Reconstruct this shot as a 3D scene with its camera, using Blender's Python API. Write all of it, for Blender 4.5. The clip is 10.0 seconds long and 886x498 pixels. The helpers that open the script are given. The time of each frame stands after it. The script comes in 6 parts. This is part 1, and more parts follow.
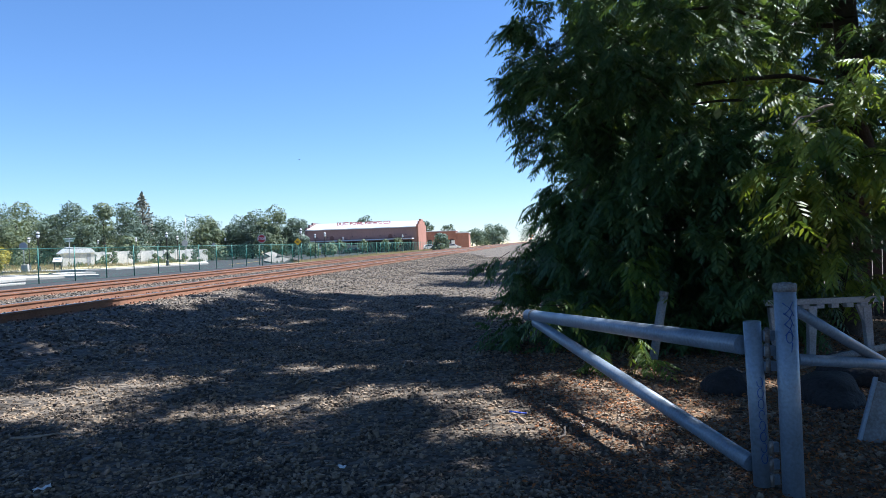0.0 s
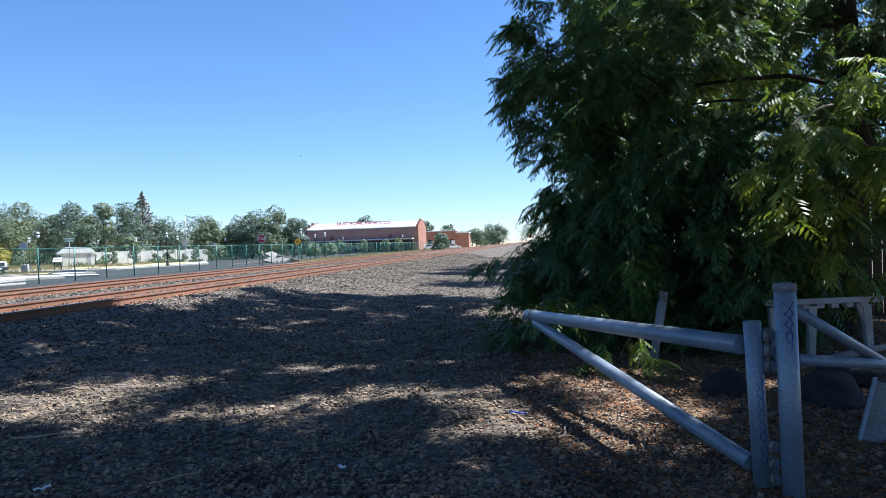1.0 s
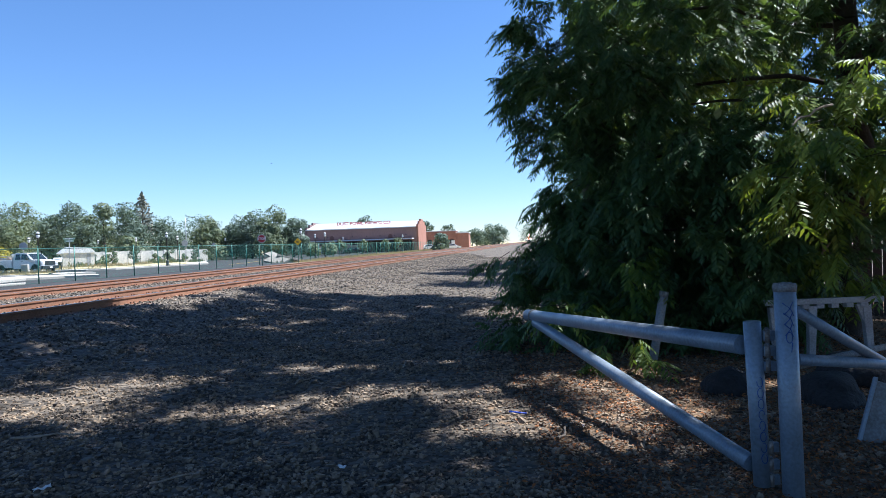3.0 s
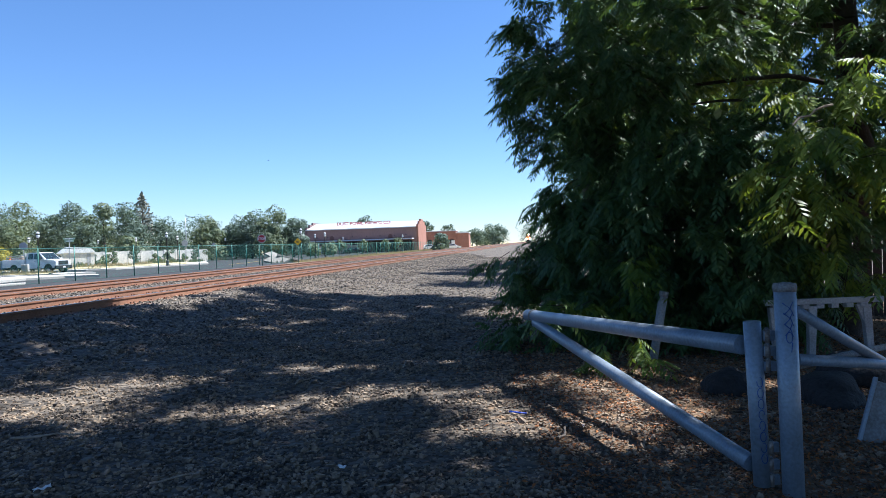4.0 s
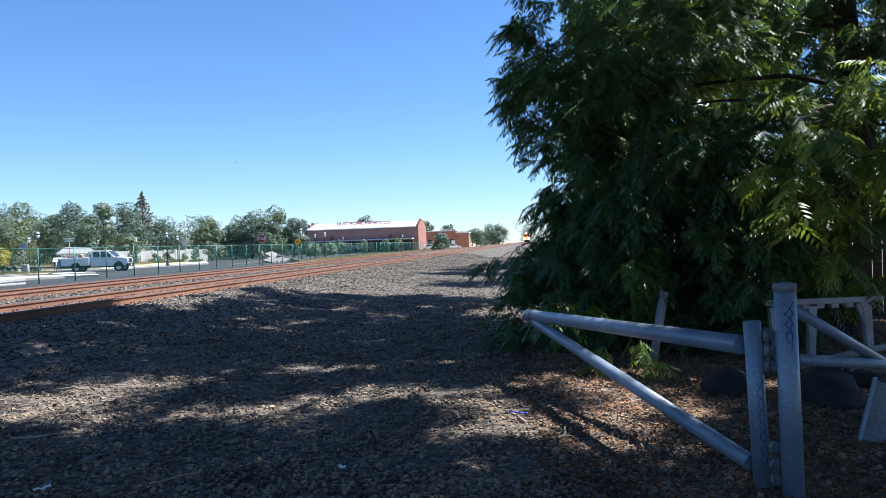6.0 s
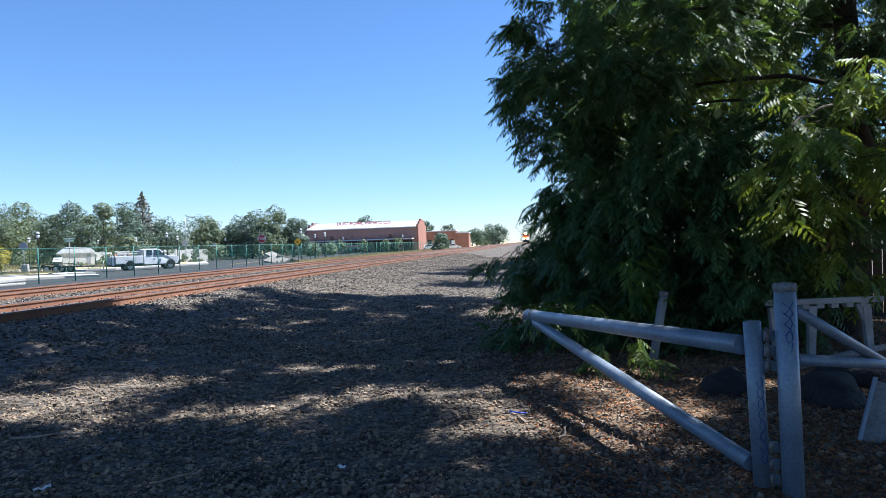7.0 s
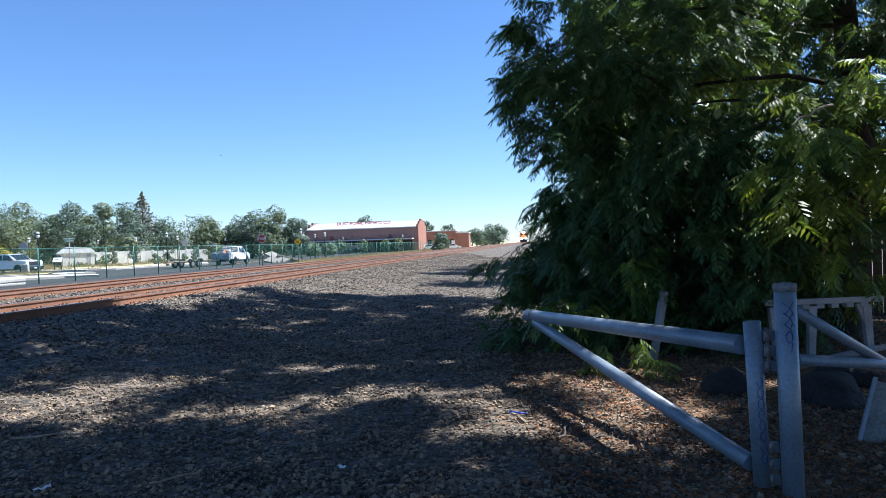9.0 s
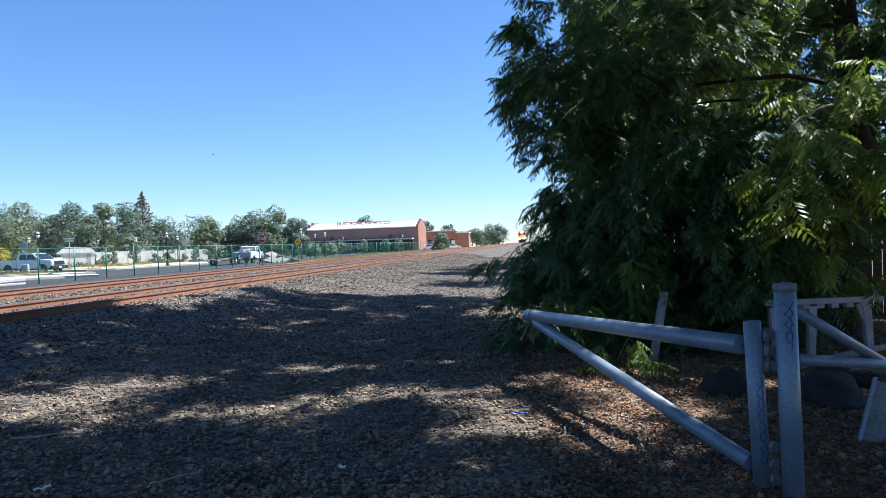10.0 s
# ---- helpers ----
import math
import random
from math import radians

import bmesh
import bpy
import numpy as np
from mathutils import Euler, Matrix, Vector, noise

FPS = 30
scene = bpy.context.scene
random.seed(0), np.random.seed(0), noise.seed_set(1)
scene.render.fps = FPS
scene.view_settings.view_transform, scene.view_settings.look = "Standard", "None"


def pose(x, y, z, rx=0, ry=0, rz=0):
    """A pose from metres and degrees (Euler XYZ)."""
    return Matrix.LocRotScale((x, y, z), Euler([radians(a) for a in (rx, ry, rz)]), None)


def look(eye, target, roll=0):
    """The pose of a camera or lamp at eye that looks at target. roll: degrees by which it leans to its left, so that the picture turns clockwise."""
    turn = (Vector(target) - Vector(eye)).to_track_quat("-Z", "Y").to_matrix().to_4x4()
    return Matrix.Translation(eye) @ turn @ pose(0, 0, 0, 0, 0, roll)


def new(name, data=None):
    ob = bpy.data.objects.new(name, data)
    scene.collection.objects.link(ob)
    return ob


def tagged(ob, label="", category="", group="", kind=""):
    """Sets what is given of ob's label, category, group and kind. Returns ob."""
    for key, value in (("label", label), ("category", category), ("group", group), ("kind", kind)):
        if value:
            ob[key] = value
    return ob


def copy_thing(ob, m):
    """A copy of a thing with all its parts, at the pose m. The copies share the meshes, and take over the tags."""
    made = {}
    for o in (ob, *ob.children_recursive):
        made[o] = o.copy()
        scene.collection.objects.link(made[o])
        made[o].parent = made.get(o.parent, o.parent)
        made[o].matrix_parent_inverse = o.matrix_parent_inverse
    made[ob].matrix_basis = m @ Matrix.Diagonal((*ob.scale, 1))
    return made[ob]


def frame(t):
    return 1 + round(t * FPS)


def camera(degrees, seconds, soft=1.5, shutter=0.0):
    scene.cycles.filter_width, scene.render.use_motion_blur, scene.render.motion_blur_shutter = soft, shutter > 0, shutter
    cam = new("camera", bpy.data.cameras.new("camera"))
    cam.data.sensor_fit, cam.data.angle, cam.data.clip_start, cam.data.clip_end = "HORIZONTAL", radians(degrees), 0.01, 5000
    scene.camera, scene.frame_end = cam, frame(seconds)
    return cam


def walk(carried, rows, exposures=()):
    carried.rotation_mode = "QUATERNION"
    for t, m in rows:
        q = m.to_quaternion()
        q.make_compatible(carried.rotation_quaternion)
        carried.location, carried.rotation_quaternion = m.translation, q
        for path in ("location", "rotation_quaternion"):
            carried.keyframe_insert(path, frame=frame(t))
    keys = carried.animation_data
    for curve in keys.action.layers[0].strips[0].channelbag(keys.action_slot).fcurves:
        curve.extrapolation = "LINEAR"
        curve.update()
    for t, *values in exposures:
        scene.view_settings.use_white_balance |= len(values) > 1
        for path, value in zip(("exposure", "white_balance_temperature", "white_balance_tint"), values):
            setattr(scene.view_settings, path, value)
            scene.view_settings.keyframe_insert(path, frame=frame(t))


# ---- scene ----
cam = camera(65, 10.0, soft=0.8)
EYE = Vector((0.0, 0.0, 1.35))
CAM_POSE = look(EYE, (0, 100, 1.35 - 0.79), -2.0)
walk(cam, [(0.0, CAM_POSE), (10.0, CAM_POSE)], exposures=[(0.0, 1.5, 5060, 11), (10.0, 1.5, 5060, 11)])

# ---- light: clear summer sky, high sun ahead and to one side ----
SUN_AZ, SUN_EL = radians(74), radians(61)          # azimuth clockwise from +Y
TO_SUN = Vector((math.sin(SUN_AZ) * math.cos(SUN_EL), math.cos(SUN_AZ) * math.cos(SUN_EL), math.sin(SUN_EL)))
world = bpy.data.worlds.new("sky")
scene.world = world
world.use_nodes = True
wn = world.node_tree
sky = wn.nodes.new("ShaderNodeTexSky")
sky.sky_type, sky.sun_disc = "NISHITA", False
sky.sun_elevation, sky.sun_rotation = SUN_EL, SUN_AZ
sky.air_density, sky.dust_density, sky.ozone_density = 1.0, 0.0, 4.0
wn.links.new(sky.outputs[0], wn.nodes["Background"].inputs[0])
wn.nodes["Background"].inputs[1].default_value = 0.051
sun = new("sun", bpy.data.lights.new("sun", "SUN"))
sun.data.energy, sun.data.angle, sun.data.color = 5.0, radians(0.53), (1.0, 0.87, 0.68)
sun.matrix_world = look(TO_SUN * 50, (0, 0, 0))


# ---- materials ----
def material(name, colour, rough=0.8, metal=0.0, second=None, scale=6.0, fine=60.0, bump=0.2, spread=0.35, space="Object",
             isle=0.0, thin=0.0, depth=0.01, spec=0.5):
    """A surface that varies at two scales between two colours. isle: change from piece to piece; thin: light let through."""
    m = bpy.data.materials.new(name)
    m.use_nodes = True
    nt = m.node_tree
    nd, ln = nt.nodes, nt.links
    b = nd["Principled BSDF"]
    second = second or tuple(c * (1 - spread) for c in colour)
    co = nd.new("ShaderNodeTexCoord")
    n1, n2 = nd.new("ShaderNodeTexNoise"), nd.new("ShaderNodeTexNoise")
    for n, s, d in ((n1, scale, 4), (n2, fine, 3)):
        ln.new(co.outputs[space], n.inputs["Vector"])
        n.inputs["Scale"].default_value, n.inputs["Detail"].default_value = s, d
    add = nd.new("ShaderNodeMath")
    add.operation = "ADD"
    ln.new(n1.outputs[0], add.inputs[0])
    ln.new(n2.outputs[0], add.inputs[1])
    last = add
    if isle:
        geo = nd.new("ShaderNodeNewGeometry")
        mul = nd.new("ShaderNodeMath")
        mul.operation, mul.inputs[1].default_value, mul.inputs[2].default_value = "MULTIPLY_ADD", isle, -isle / 2
        ln.new(geo.outputs["Random Per Island"], mul.inputs[0])
        last = nd.new("ShaderNodeMath")
        ln.new(add.outputs[0], last.inputs[0])
        ln.new(mul.outputs[0], last.inputs[1])
    ramp = nd.new("ShaderNodeMapRange")
    ramp.inputs[1].default_value, ramp.inputs[2].default_value = 0.7, 1.3
    ln.new(last.outputs[0], ramp.inputs[0])
    mix = nd.new("ShaderNodeMix")
    mix.data_type = "RGBA"
    mix.inputs[6].default_value, mix.inputs[7].default_value = (*second, 1), (*colour, 1)
    ln.new(ramp.outputs[0], mix.inputs[0])
    ln.new(mix.outputs[2], b.inputs["Base Color"])
    b.inputs["Roughness"].default_value, b.inputs["Metallic"].default_value = rough, metal
    b.inputs["Specular IOR Level"].default_value = spec
    if bump:
        bp = nd.new("ShaderNodeBump")
        bp.inputs["Strength"].default_value, bp.inputs["Distance"].default_value = bump, depth
        ln.new(n2.outputs[0], bp.inputs["Height"])
        ln.new(bp.outputs[0], b.inputs["Normal"])
    if thin:
        tr, ms = nd.new("ShaderNodeBsdfTranslucent"), nd.new("ShaderNodeMixShader")
        hue = nd.new("ShaderNodeMix")
        hue.data_type, hue.blend_type = "RGBA", "MULTIPLY"
        hue.inputs[0].default_value, hue.inputs[7].default_value = 1.0, (1.7, 1.5, 0.5, 1)
        ln.new(mix.outputs[2], hue.inputs[6])
        ln.new(hue.outputs[2], tr.inputs[0])
        ms.inputs[0].default_value = thin
        ln.new(b.outputs[0], ms.inputs[1])
        ln.new(tr.outputs[0], ms.inputs[2])
        ln.new(ms.outputs[0], nd["Material Output"].inputs[0])
    return m


def glow(name, colour, strength):
    m = material(name, colour, 0.4, bump=0)
    b = m.node_tree.nodes["Principled BSDF"]
    b.inputs["Emission Color"].default_value, b.inputs["Emission Strength"].default_value = (*colour, 1), strength
    return m


M_RAIL = material("rusty_rail_steel", (0.30, 0.152, 0.088), 0.85, 0.0, (0.16, 0.08, 0.048), 1.5, 40, 0.3)
M_RAILTOP = material("polished_rail_head", (0.33, 0.33, 0.34), 0.35, 0.9, (0.2, 0.19, 0.19), 0.6, 20, 0.05)
M_TIE = material("weathered_tie", (0.16, 0.10, 0.065), 0.95, 0, (0.07, 0.05, 0.04), 3, 50, 0.4)
M_STONE = material("ballast_stone", (0.27, 0.222, 0.168), 0.85, 0, (0.036, 0.032, 0.028), 2, 30, 0.3, isle=0.8)
M_GRAVEL = material("warm_gravel_stone", (0.30, 0.225, 0.15), 0.85, 0, (0.042, 0.035, 0.028), 2, 30, 0.3, isle=0.6)
M_GALV = material("galvanised_paint", (0.25, 0.30, 0.37), 0.40, 0.2, (0.155, 0.185, 0.23), 5, 60, 0.12)
M_HINGE = material("bare_hinge_steel", (0.30, 0.29, 0.28), 0.5, 0.4, (0.16, 0.12, 0.09), 12, 90, 0.3)
M_GALVCAP = material("weathered_and_shaded_grey", (0.25, 0.25, 0.25), 0.9, 0.0, (0.1, 0.1, 0.1), 30, 120, 0.5)
M_GRAFFITI = material("blue_spray_paint", (0.025, 0.085, 0.32), 0.6, bump=0)
M_LEAF = material("tree_leaf", (0.10, 0.165, 0.066), 0.48, 0, (0.052, 0.098, 0.043), 0.8, 9, 0, isle=0.7, thin=0.28, spec=0.3)
# lighter leaf: young sprays, and sunlight put into the far crown's colour
M_LEAFBRIGHT = material("young_and_sunlit_leaf", (0.16, 0.22, 0.042), 0.42, 0, (0.078, 0.135, 0.028), 0.8, 9, 0, isle=0.7, thin=0.36, spec=0.35)
# distance haze is put into these two bluish far greens
M_FAR_A = material("far_foliage_dark", (0.14, 0.19, 0.14), 0.7, 0, (0.085, 0.125, 0.098), 0.3, 3, 0, isle=0.4, thin=0.15)
M_FAR_B = material("far_foliage_olive", (0.18, 0.215, 0.12), 0.7, 0, (0.10, 0.14, 0.085), 0.3, 3, 0, isle=0.4, thin=0.15)
M_FAR_Y = material("far_foliage_yellow", (0.36, 0.31, 0.035), 0.7, 0, (0.2, 0.2, 0.03), 0.3, 3, 0, isle=0.8, thin=0.2)
M_CONIFER = material("conifer_foliage", (0.27, 0.27, 0.21), 0.8, 0, (0.17, 0.18, 0.14), 0.3, 3, 0, isle=0.8)
M_BARK = material("bark", (0.055, 0.042, 0.033), 0.95, 0, (0.028, 0.022, 0.018), 5, 40, 0.8, depth=0.02)
# brewery brick in two tones: shade put into one, sunlight into the other
M_TWIG = material("pale_dead_twig", (0.33, 0.27, 0.21), 0.9, 0, (0.2, 0.16, 0.12), 8, 50, 0.3)
M_BRICK = material("shaded_red_brick", (0.22, 0.138, 0.124), 0.9, 0, (0.15, 0.10, 0.094), 0.25, 3.0, 0.2)
M_BRICKLIT = material("sunlit_gable_and_shop_brick", (0.32, 0.155, 0.11), 0.9, 0, (0.24, 0.11, 0.08), 0.3, 3.0, 0.2)
M_METALROOF = material("white_metal_roof", (0.62, 0.63, 0.64), 0.5, 0.1, (0.5, 0.51, 0.52), 0.2, 2, 0.05)
M_REDPAINT = material("red_sign_paint", (0.42, 0.025, 0.03), 0.5, bump=0)
M_CONCRETE = material("concrete", (0.42, 0.40, 0.36), 0.9, 0, (0.32, 0.30, 0.27), 0.6, 12, 0.2)
M_SLAB = material("broken_grey_concrete", (0.24, 0.225, 0.20), 0.95, 0, (0.15, 0.14, 0.125), 1.2, 14, 0.3)
M_ASPHALT = material("asphalt", (0.05, 0.051, 0.052), 0.95, 0, (0.034, 0.035, 0.036), 0.2, 30, 0.2, spec=0.15)
M_DRYGRASS = material("dry_grass", (0.50, 0.42, 0.24), 0.95, 0, (0.30, 0.26, 0.135), 0.25, 3, 0.5, depth=0.1)
M_GREENSTEEL = material("green_coated_steel", (0.05, 0.17, 0.135), 0.5, 0.1, (0.035, 0.12, 0.095), 3, 40, 0.05)
M_BLACKSTEEL = material("black_painted_steel", (0.018, 0.022, 0.02), 0.4, 0.1, bump=0.05)
M_WHITE = material("white_vehicle_paint", (0.66, 0.67, 0.68), 0.25, 0, (0.56, 0.56, 0.55), 1.5, 20, 0.0)
M_SILVER = material("silver_vehicle_paint", (0.60, 0.62, 0.64), 0.28, 0.15, (0.5, 0.52, 0.54), 1.5, 20, 0.0)
M_GLASS = material("dark_tinted_glass", (0.02, 0.025, 0.03), 0.06, 0, bump=0, spec=0.8)
M_RUBBER = material("tyre_rubber", (0.02, 0.02, 0.02), 0.85, 0, bump=0.1)
M_CHROME = material("wheel_steel", (0.55, 0.56, 0.57), 0.3, 0.85, bump=0)
M_DARK = material("dark_plastic", (0.02, 0.02, 0.022), 0.6, bump=0)
M_WALLWHITE = material("whitewashed_wall", (0.62, 0.60, 0.55), 0.9, 0, (0.42, 0.41, 0.38), 0.4, 6, 0.2)
M_GLOBE = material("white_lamp_globe", (0.78, 0.80, 0.82), 0.3, bump=0)
M_STOP = material("red_sign_face", (0.40, 0.02, 0.025), 0.45, bump=0)
M_WHITEPAINT = material("white_sign_paint", (0.8, 0.8, 0.8), 0.5, bump=0)
M_YELLOW = material("yellow_sign_face", (1.0, 0.60, 0.01), 0.45, bump=0)
M_FENCEWOOD = material("dark_stained_board", (0.045, 0.028, 0.022), 0.9, 0, (0.02, 0.014, 0.012), 4, 40, 0.5)
M_GREYWOOD = material("weathered_grey_wood", (0.36, 0.37, 0.39), 0.9, 0, (0.2, 0.2, 0.21), 6, 60, 0.5)
M_BOULDER = material("dark_boulder", (0.03, 0.029, 0.031), 0.9, 0, (0.014, 0.014, 0.015), 3, 30, 0.8, depth=0.03)
M_LITTER = material("fallen_leaf", (0.32, 0.12, 0.03), 0.85, 0, (0.038, 0.021, 0.011), 3, 20, 0, isle=0.9)
M_TANSTONE = material("tan_stone", (0.42, 0.33, 0.26), 0.9, 0, (0.3, 0.23, 0.18), 1, 8, 0.3)
M_ORANGE = material("orange_locomotive_paint", (0.62, 0.16, 0.02), 0.4, bump=0.05)
M_LAMP = glow("headlight", (1.0, 0.86, 0.66), 60.0)


# ---- small mesh helpers ----
def mesh_object(name, bm, mat, parent=None, smooth=False):
    me = bpy.data.meshes.new(name)
    bm.to_mesh(me)
    bm.free()
    for mm in (mat if isinstance(mat, (list, tuple)) else [mat]):
        me.materials.append(mm)
    if smooth:
        me.polygons.foreach_set("use_smooth", [True] * len(me.polygons))
    ob = new(name, me)
    if parent:
        ob.parent = parent
    return ob


def part(name, bm, mat, parent, label="", smooth=False):
    ob = mesh_object(name, bm, mat, parent, smooth)
    return tagged(ob, label) if label else ob


def raw(name, verts, faces, mat, parent=None, smooth=False):
    me = bpy.data.meshes.new(name)
    me.from_pydata(verts, [], faces)
    me.materials.append(mat)
    if smooth:
        me.polygons.foreach_set("use_smooth", [True] * len(me.polygons))
    ob = new(name, me)
    if parent:
        ob.parent = parent
    return ob


def empty(name, x=0.0, y=0.0, z=0.0, rz=0.0):
    ob = new(name)
    ob.matrix_basis = pose(x, y, z, 0, 0, rz)
    return ob


def box(bm, x0, x1, y0, y1, z0, z1, bevel=0.0, taper=None):
    """taper: (dx0, dx1, dy0, dy1), how far the top's edges come in."""
    d = taper or (0, 0, 0, 0)
    v = [bm.verts.new(p) for p in ((x0, y0, z0), (x1, y0, z0), (x1, y1, z0), (x0, y1, z0),
                                   (x0 + d[0], y0 + d[2], z1), (x1 - d[1], y0 + d[2], z1), (x1 - d[1], y1 - d[3], z1), (x0 + d[0], y1 - d[3], z1))]
    fs = [bm.faces.new([v[i] for i in q]) for q in ((3, 2, 1, 0), (4, 5, 6, 7), (0, 1, 5, 4), (1, 2, 6, 5), (2, 3, 7, 6), (3, 0, 4, 7))]
    if bevel:
        es = {e for f in fs for e in f.edges}
        bmesh.ops.bevel(bm, geom=list(es), offset=bevel, segments=2, affect="EDGES", profile=0.5)
    return bm


def boxed(*a, **k):
    return box(bmesh.new(), *a, **k)


def tube(bm, p, q, r, r2=None, n=12, caps=True):
    p, q = Vector(p), Vector(q)
    r2 = r if r2 is None else r2
    z = (q - p).normalized()
    x = z.orthogonal().normalized()
    y = z.cross(x)
    rings = []
    for c, rr in ((p, r), (q, r2)):
        rings.append([bm.verts.new(c + (x * math.cos(t) + y * math.sin(t)) * rr) for t in (2 * math.pi * i / n for i in range(n))])
    for i in range(n):
        j = (i + 1) % n
        f = bm.faces.new((rings[0][i], rings[0][j], rings[1][j], rings[1][i]))
        f.smooth = True
    if caps:
        bm.faces.new(rings[0][::-1])
        bm.faces.new(rings[1])
    return bm


def tubed(*a, **k):
    return tube(bmesh.new(), *a, **k)


def lathe(bm, prof, n=16, at=(0, 0, 0)):
    """prof: (radius, height) up the axis."""
    rings = [[bm.verts.new((at[0] + r * math.cos(2 * math.pi * i / n), at[1] + r * math.sin(2 * math.pi * i / n), at[2] + h)) for i in range(n)] for r, h in prof]
    for a, b in zip(rings, rings[1:]):
        for i in range(n):
            j = (i + 1) % n
            f = bm.faces.new((a[i], a[j], b[j], b[i]))
            f.smooth = True
    bm.faces.new(rings[0][::-1])
    bm.faces.new(rings[-1])
    return bm


def prism(bm, outline, z0, z1):
    """A plan outline (counter-clockwise) raised from z0 to z1."""
    lo, hi = [bm.verts.new((x, y, z0)) for x, y in outline], [bm.verts.new((x, y, z1)) for x, y in outline]
    bm.faces.new(hi)
    bm.faces.new(lo[::-1])
    for i in range(len(lo)):
        j = (i + 1) % len(lo)
        bm.faces.new((lo[i], lo[j], hi[j], hi[i]))
    return bm


def side_prism(bm, outline, y0, y1):
    """A side outline in (x, z) drawn out across y."""
    a, b = [bm.verts.new((x, y0, z)) for x, z in outline], [bm.verts.new((x, y1, z)) for x, z in outline]
    bm.faces.new(a)
    bm.faces.new(b[::-1])
    for i in range(len(a)):
        j = (i + 1) % len(a)
        bm.faces.new((a[j], a[i], b[i], b[j]))
    bmesh.ops.recalc_face_normals(bm, faces=bm.faces[:])
    return bm


# ---- the lie of the land: tracks run along ALONG, q metres to one side of the eye ----
TRACK_TURN = radians(8.28)
ALONG = Vector((math.sin(TRACK_TURN), math.cos(TRACK_TURN), 0))
ASIDE = Vector((-math.cos(TRACK_TURN), math.sin(TRACK_TURN), 0))
PROFILE = ((-900, 0.0), (2.5, 0.0), (4.3, 0.07), (5.9, 0.22), (6.6, 0.35), (7.0, 0.395), (15.0, 0.395), (15.6, 0.33), (17.5, 0.0), (22, -0.2), (2600, -0.2))


def plan(s, q):
    p = ALONG * s + ASIDE * q
    return p.x, p.y


def ground_z(x, y):
    q = x * ASIDE.x + y * ASIDE.y
    z = float(np.interp(q, [p[0] for p in PROFILE], [p[1] for p in PROFILE]))
    if -15 < q < 7 and -10 < y < 60:
        z += 0.05 * noise.noise((x * 0.5, y * 0.5, 0)) + 0.018 * noise.noise((x * 2.3, y * 2.3, 4))
    return z


# ---- ground ----
def ground_material():
    m = bpy.data.materials.new("gravel_ground")
    m.use_nodes = True
    nt = m.node_tree
    nd, ln = nt.nodes, nt.links
    b = nd["Principled BSDF"]
    geo = nd.new("ShaderNodeNewGeometry")
    vor = nd.new("ShaderNodeTexVoronoi")
    vor.inputs["Scale"].default_value = 17
    ln.new(geo.outputs["Position"], vor.inputs["Vector"])
    sep = nd.new("ShaderNodeSeparateColor")
    ln.new(vor.outputs["Color"], sep.inputs[0])
    n1, n2, n3 = (nd.new("ShaderNodeTexNoise") for _ in range(3))
    for n, s in ((n1, 0.45), (n2, 6.0), (n3, 70.0)):
        ln.new(geo.outputs["Position"], n.inputs["Vector"])
        n.inputs["Scale"].default_value, n.inputs["Detail"].default_value = s, 5
    stone = nd.new("ShaderNodeMix")
    stone.data_type = "RGBA"
    stone.inputs[6].default_value, stone.inputs[7].default_value = (0.026, 0.022, 0.018, 1), (0.165, 0.134, 0.10, 1)
    ln.new(sep.outputs[0], stone.inputs[0])
    dirt = nd.new("ShaderNodeMix")
    dirt.data_type = "RGBA"
    dirt.inputs[6].default_value, dirt.inputs[7].default_value = (0.065, 0.042, 0.022, 1), (0.30, 0.185, 0.095, 1)
    ln.new(n3.outputs[0], dirt.inputs[0])
    # bare earth among the stones, more of it away from the tracks
    xyz = nd.new("ShaderNodeSeparateXYZ")
    ln.new(geo.outputs["Position"], xyz.inputs[0])
    near = nd.new("ShaderNodeMapRange")
    near.inputs[1].default_value, near.inputs[2].default_value, near.inputs[3].default_value, near.inputs[4].default_value = -1.5, 2.5, -0.2, 0.2
    ln.new(xyz.outputs[0], near.inputs[0])
    mid = nd.new("ShaderNodeMath")
    mid.operation = "ADD"
    ln.new(n2.outputs[0], mid.inputs[0])
    ln.new(near.outputs[0], mid.inputs[1])
    # no bare earth farther along the line, only ballast
    along = nd.new("ShaderNodeMapRange")
    along.inputs[1].default_value, along.inputs[2].default_value, along.inputs[3].default_value, along.inputs[4].default_value = 11.0, 20.0, 0.0, -0.5
    ln.new(xyz.outputs[1], along.inputs[0])
    both = nd.new("ShaderNodeMath")
    ln.new(mid.outputs[0], both.inputs[0])
    ln.new(along.outputs[0], both.inputs[1])
    sharp = nd.new("ShaderNodeMapRange")
    sharp.inputs[1].default_value, sharp.inputs[2].default_value = 0.5, 0.66
    ln.new(both.outputs[0], sharp.inputs[0])
    mix = nd.new("ShaderNodeMix")
    mix.data_type = "RGBA"
    ln.new(sharp.outputs[0], mix.inputs[0])
    ln.new(stone.outputs[2], mix.inputs[6])
    ln.new(dirt.outputs[2], mix.inputs[7])
    big = nd.new("ShaderNodeMapRange")
    big.inputs[1].default_value, big.inputs[2].default_value, big.inputs[3].default_value, big.inputs[4].default_value = 0.3, 0.7, 0.75, 1.1
    ln.new(n1.outputs[0], big.inputs[0])
    tone = nd.new("ShaderNodeMix")
    tone.data_type, tone.blend_type = "RGBA", "MULTIPLY"
    tone.inputs[0].default_value = 1.0
    ln.new(mix.outputs[2], tone.inputs[6])
